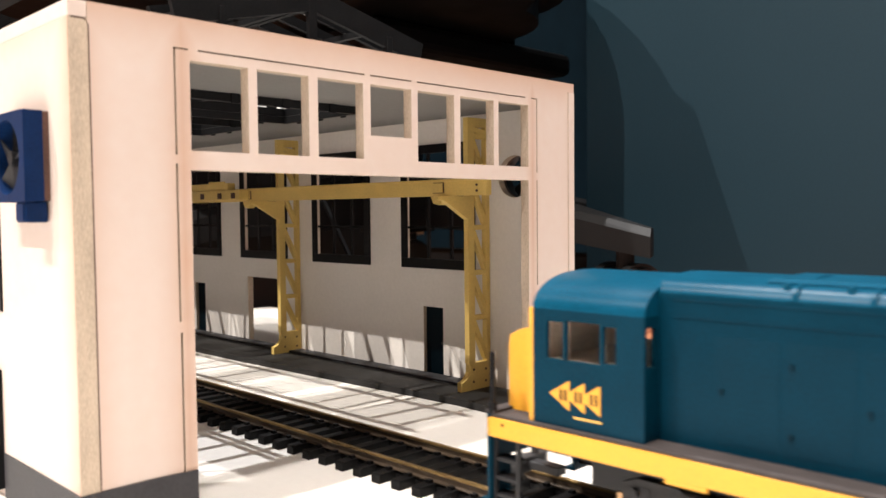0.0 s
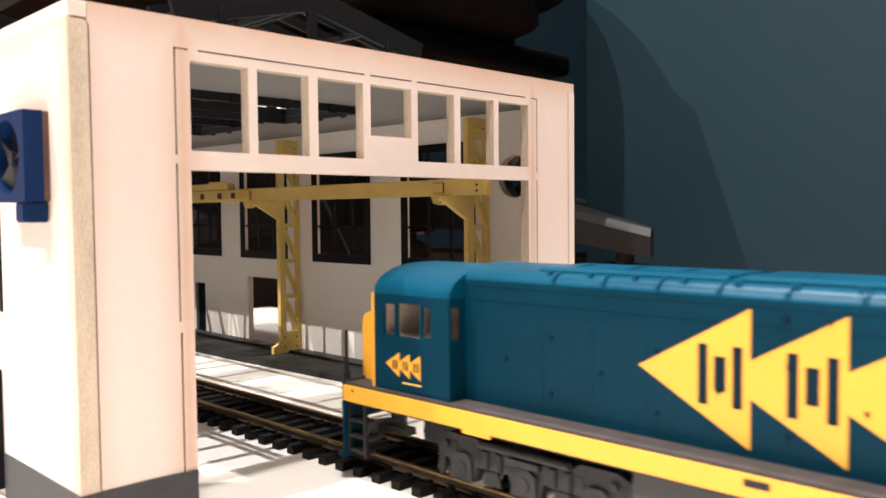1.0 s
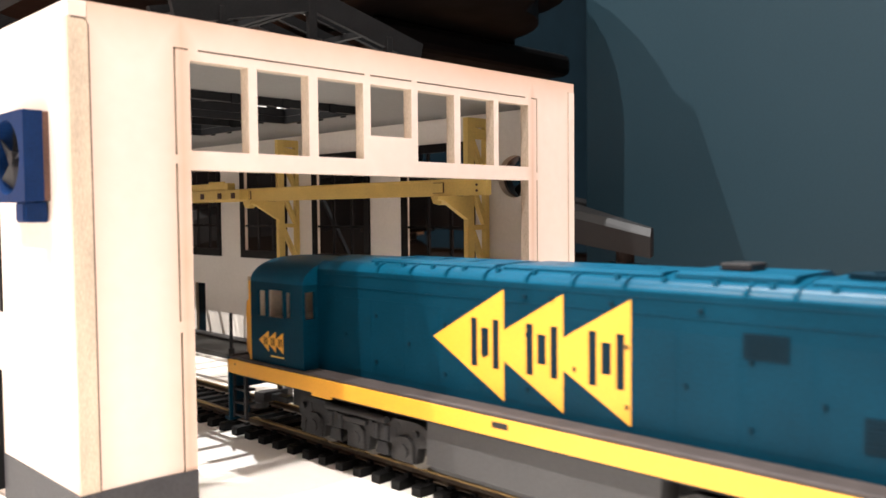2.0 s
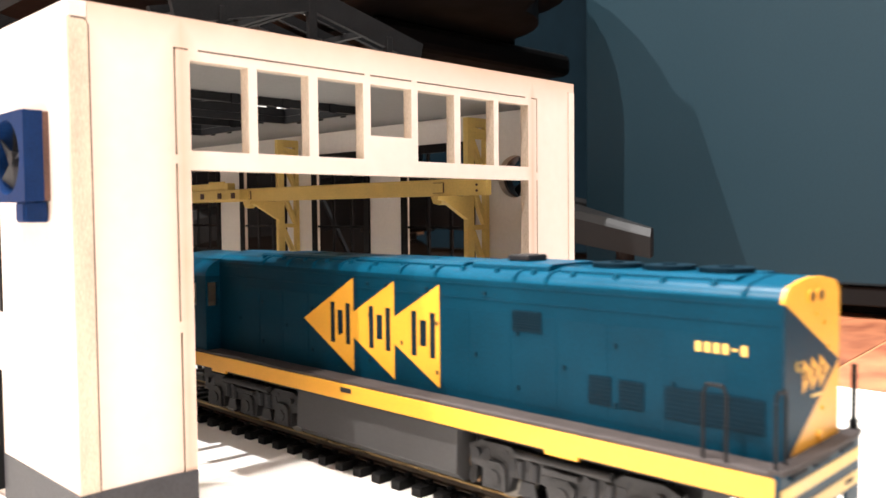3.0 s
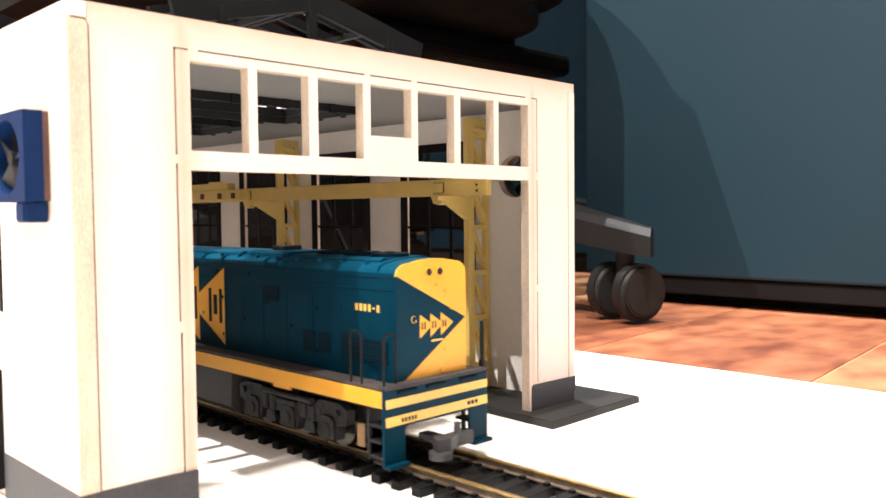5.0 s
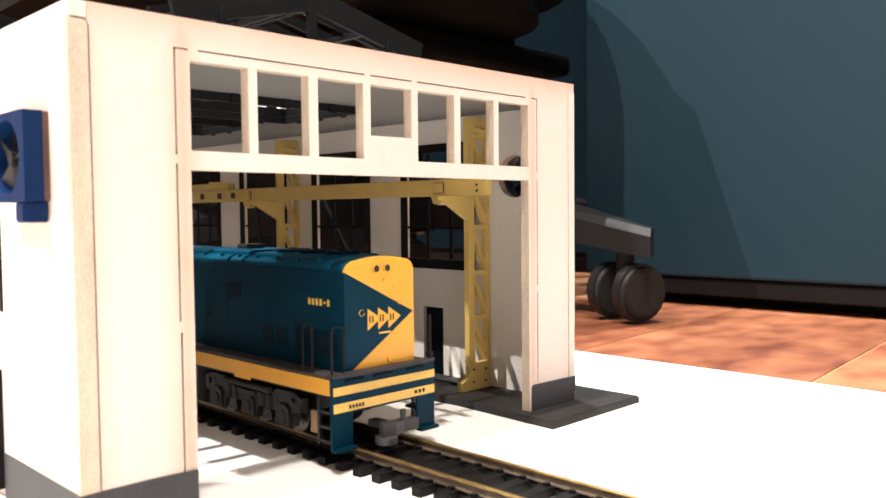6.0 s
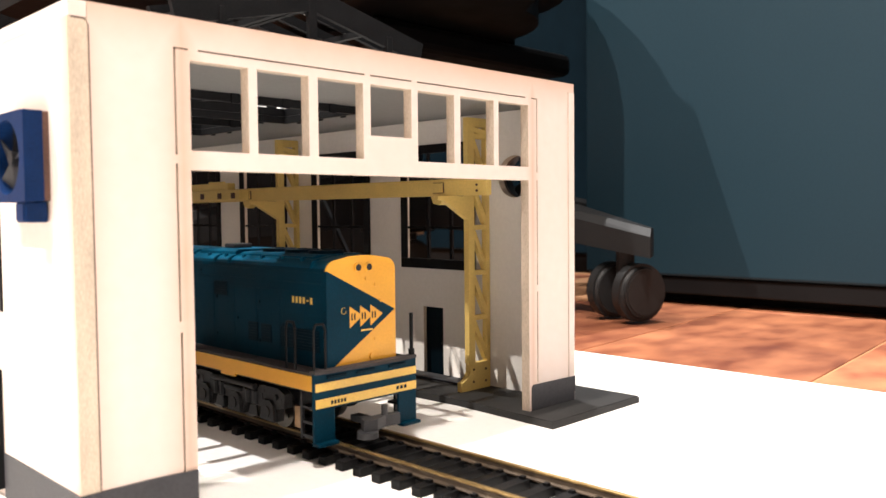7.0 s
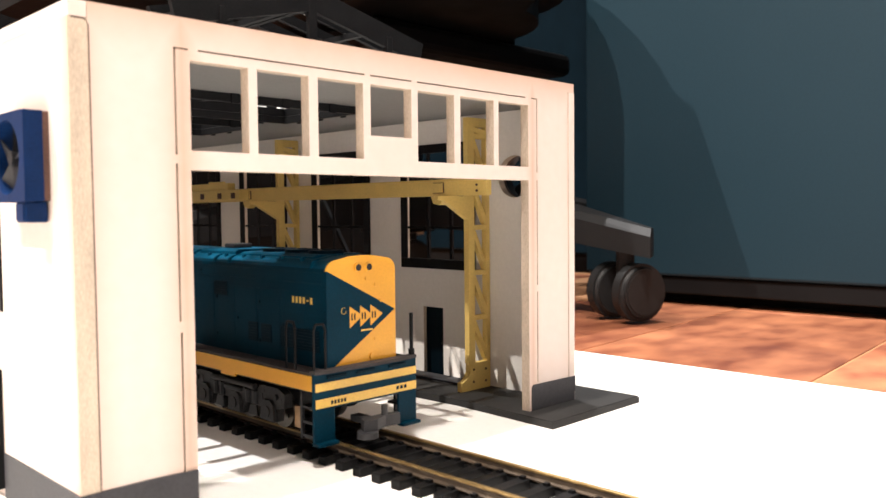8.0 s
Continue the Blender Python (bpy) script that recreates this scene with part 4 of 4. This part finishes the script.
            for a in (-18, 0, 18):
                bm = B()
                prism(bm, [(yc + a - 3.4, 7.8), (yc + a + 3.4, 7.8), (yc + a + 3.0, 12.6), (yc + a + 1.6, 13.8), (yc + a - 1.6, 13.8), (yc + a - 3.0, 12.6)],
                      "x", *sorted((xo, xo + sx * 0.9)))
                rod(bm, (xo + sx * 0.8, yc + a, 10.4), (xo + sx * 1.3, yc + a, 10.4), 1.7, 18)
                part("axle_box", bm, M["truck"], tf)
            # black discs on the frame face, painted darkness in place of open holes
            for a, z, r in ((-15.2, 16.0, 0.7), (-4.6, 15.9, 0.7), (4.6, 15.9, 0.7), (15.2, 16.0, 0.7), (-23.8, 14.2, 0.8), (23.8, 14.2, 0.8)):
                bm = B()
                rod(bm, (xo - sx * 0.3, yc + a, z), (xo + sx * 0.1, yc + a, z), r, 14)
                part("hole_shade", bm, M["black"], tf)
            for a in (-9.2, 9.2):
                bm = B()
                for q in (-1.9, 1.9):
                    rod(bm, (xo, yc + a + q, 11.6), (xo, yc + a + q, 15.4), 1.0, 12)
                part("spring", bm, M["black"], tf)
            # thin black plates give the frame's hollows their shade; nothing is cut
            for a, w2, z0, z1 in ((-9.4, 2.6, 7.9, 11.0), (9.4, 2.6, 7.9, 11.0), (-13.6, 1.5, 12.6, 15.2), (13.8, 1.5, 12.6, 15.2), (21.0, 1.6, 13.8, 16.2)):
                bm = B()
                prism(bm, [(yc + a - w2, z0), (yc + a + w2, z0), (yc + a + w2 * 0.6, z1), (yc + a - w2 * 0.7, z1)], "x",
                      *sorted((xo - sx * 0.4, xo + sx * 0.12)))
                part("recess_shade", bm, M["black"], tf)
            for a in (-22, -6, 8, 23):
                bm = B()
                rod(bm, (xo, yc + a, 15.0), (xo + sx * 0.9, yc + a, 15.0), 0.9, 12)
                part("bolt", bm, M["black"], tf)
            for a in (-11.5, 11.5, 26.5):
                bm = B()
                prism(bm, [(yc + a - 1.0, 12.0), (yc + a + 1.0, 12.0), (yc + a + 1.8, 7.6), (yc + a + 0.6, 6.2), (yc + a - 0.4, 7.4)], "x",
                      *sorted((sx * 10.6, sx * 12.4)))
                part("brake_shoe", bm, M["truck"], tf)
            bm = B()
            rod(bm, (xo + sx * 0.8, yc - 12, 16.9), (xo + sx * 0.8, yc + 12, 16.9), 0.9, 12)
            box(bm, *sorted((xo, xo + sx * 1.7)), yc - 4.5, yc + 4.5, 14.2, 15.6, 0.3)
            part("brake_cylinder", bm, M["truck"], tf)
        for a in (-18, 0, 18):
            bm = B()
            for sx in (-1, 1):
                rod(bm, (sx * 7.6, 0, 0), (sx * 10.0, 0, 0), 5.75, 36)
                rod(bm, (sx * 7.0, 0, 0), (sx * 7.6, 0, 0), 6.4, 36)
                for k in range(6):
                    t = math.pi * k / 3
                    rod(bm, (sx * 10.0, 3.4 * math.cos(t), 3.4 * math.sin(t)), (sx * 10.25, 3.4 * math.cos(t), 3.4 * math.sin(t)), 0.7, 8)
            rod(bm, (-11.5, 0, 0), (11.5, 0, 0), 1.4, 12)
            w = part("wheelset", bm, M["steel"], L, "steel wheelset")
            w.location = mmv(0, yc + a, RAIL_TOP + 5.75)
            wheels.append((w, yc + a))
    for y in (-56.5 + 27.5, -56.5 - 26.0, -172.8 + 27.5, -172.8 - 27.5):
        bm = B()
        box(bm, -11.4, -10.8, y - 1.5, y + 1.5, 6.5, 13.0, 0.2)
        part("pickup", bm, M["copper"], L, "brass pickup strip")
    return L, wheels


def thing_part(name, parent):
    ob = new(name)
    ob.empty_display_size = 0.01
    ob.parent = parent
    return ob


# ---- parquet ----
def make_parquet():
    p = thing("parquet", (0, 0, -9), "glossy orange-brown wooden parquet floor boards", "floor", kind="structure")
    wide, long = 118.0, 470.0
    meshes = []
    for v in range(2):
        bm = B()
        box(bm, 0.8, long - 0.8, 0.8, wide - 0.8, 0, 4.0, 0.4)
        shift_scale(bm)
        me = bpy.data.meshes.new("plank")
        bm.to_mesh(me)
        bm.free()
        me.materials.append(M["parquet"])
        meshes.append(me)
    turn = math.radians(5.0)
    for i in range(-18, 25):
        for j in range(-6, 5):
            off = (i % 2) * long * 0.5
            rot = Matrix.Rotation(turn, 3, "Z")
            q = rot @ Vector((-198 + j * long + off, -414.5 + i * wide, 0))
            ends = [q + rot @ Vector(e) for e in ((0, 0, 0), (long, 0, 0), (0, wide, 0), (long, wide, 0))]
            if not all(-2590 < e.x < 1290 and -2390 < e.y < 2290 for e in ends) or any(e.x > 895 and e.y > 235 for e in ends):
                continue
            ob = new("plank", meshes[(i + j) % 2])
            ob.parent = p
            ob.rotation_euler = (0, 0, turn)
            ob.location = q * MM


make_room()
make_board()
make_cupboard()
make_recess()
make_shade_stand_ins()
make_office_chair()
make_shed_front()
make_side_wall("wall_right", 166.0, 168.98, "plain grey-white side wall of the shed with black framed windows and doorways", 1)
make_side_wall("wall_left", 0.0, 3.95, "cream fibreboard side wall of the shed with black framed windows", -1)
make_back_wall()
make_shed_roof()
make_monitor_roof()
make_scrap((118.3, 96.5, 106.82), 13.0, 0.55, "crumpled white film scrap lying on the shed roof")
make_scrap((105.8, 95.4, 106.82), 6.5, 0.35, "small crumpled white film scrap on the shed roof")
make_platform()
make_fan("extractor_fan", 0.0, 21.6, -1, "blue extractor fan housing on the cream side wall")
make_fan("extractor_fan", 169.0, FAN_Y, 1, "extractor fan behind a round hole in the side wall, housing blackened for shade")
col = make_column(37.0)
copy_thing(col, pose(0.150, 0.157, 0.0024))
make_runway()
make_track()
LOCO, WHEELS = make_loco()
make_parquet()


# ---- the moves ----
RUN = [(0.0, -52.9), (0.2, -42.8), (0.5, -27.0), (0.8, -12.2), (1.0, -3.6), (1.2, 9.8), (1.5, 26.2), (1.7, 36.2), (2.35, 69.4), (3.0, 102.8), (3.2, 113.2),
       (3.5, 128.4), (4.0, 152.8), (4.5, 178.0), (4.7, 187.4), (5.25, 205.4), (5.8, 215.5), (6.0, 218.7), (6.2, 222.3), (6.5, 225.5), (6.8, 226.3), (7.0, 226.4), (8.0, 226.4)]


def place_at(t):
    """Front end of the locomotive along the track, by monotone cubic pieces."""
    n = len(RUN)
    slope = [(RUN[i + 1][1] - RUN[i][1]) / (RUN[i + 1][0] - RUN[i][0]) for i in range(n - 1)]
    tang = [slope[0]] + [0.0 if slope[i - 1] * slope[i] <= 0 else 2 * slope[i - 1] * slope[i] / (slope[i - 1] + slope[i]) for i in range(1, n - 1)] + [0.0]
    for i in range(n - 1):
        t0, t1 = RUN[i][0], RUN[i + 1][0]
        if t <= t1:
            h, s = t1 - t0, (t - t0) / (t1 - t0)
            return ((2 * s ** 3 - 3 * s ** 2 + 1) * RUN[i][1] + (s ** 3 - 2 * s ** 2 + s) * h * tang[i]
                    + (3 * s ** 2 - 2 * s ** 3) * RUN[i + 1][1] + (s ** 3 - s ** 2) * h * tang[i + 1])
    return RUN[-1][1]


def motions():
    times = [i / 10 for i in range(81)]
    walk(LOCO, [(t, pose(TRACK_X * MM, place_at(t) * MM, 0)) for t in times])
    for w, y in WHEELS:
        walk(w, [(t, pose(0, y * MM, (RAIL_TOP + 5.75) * MM, -math.degrees((place_at(t) - RUN[0][1]) / 5.75))) for t in times])


motions()
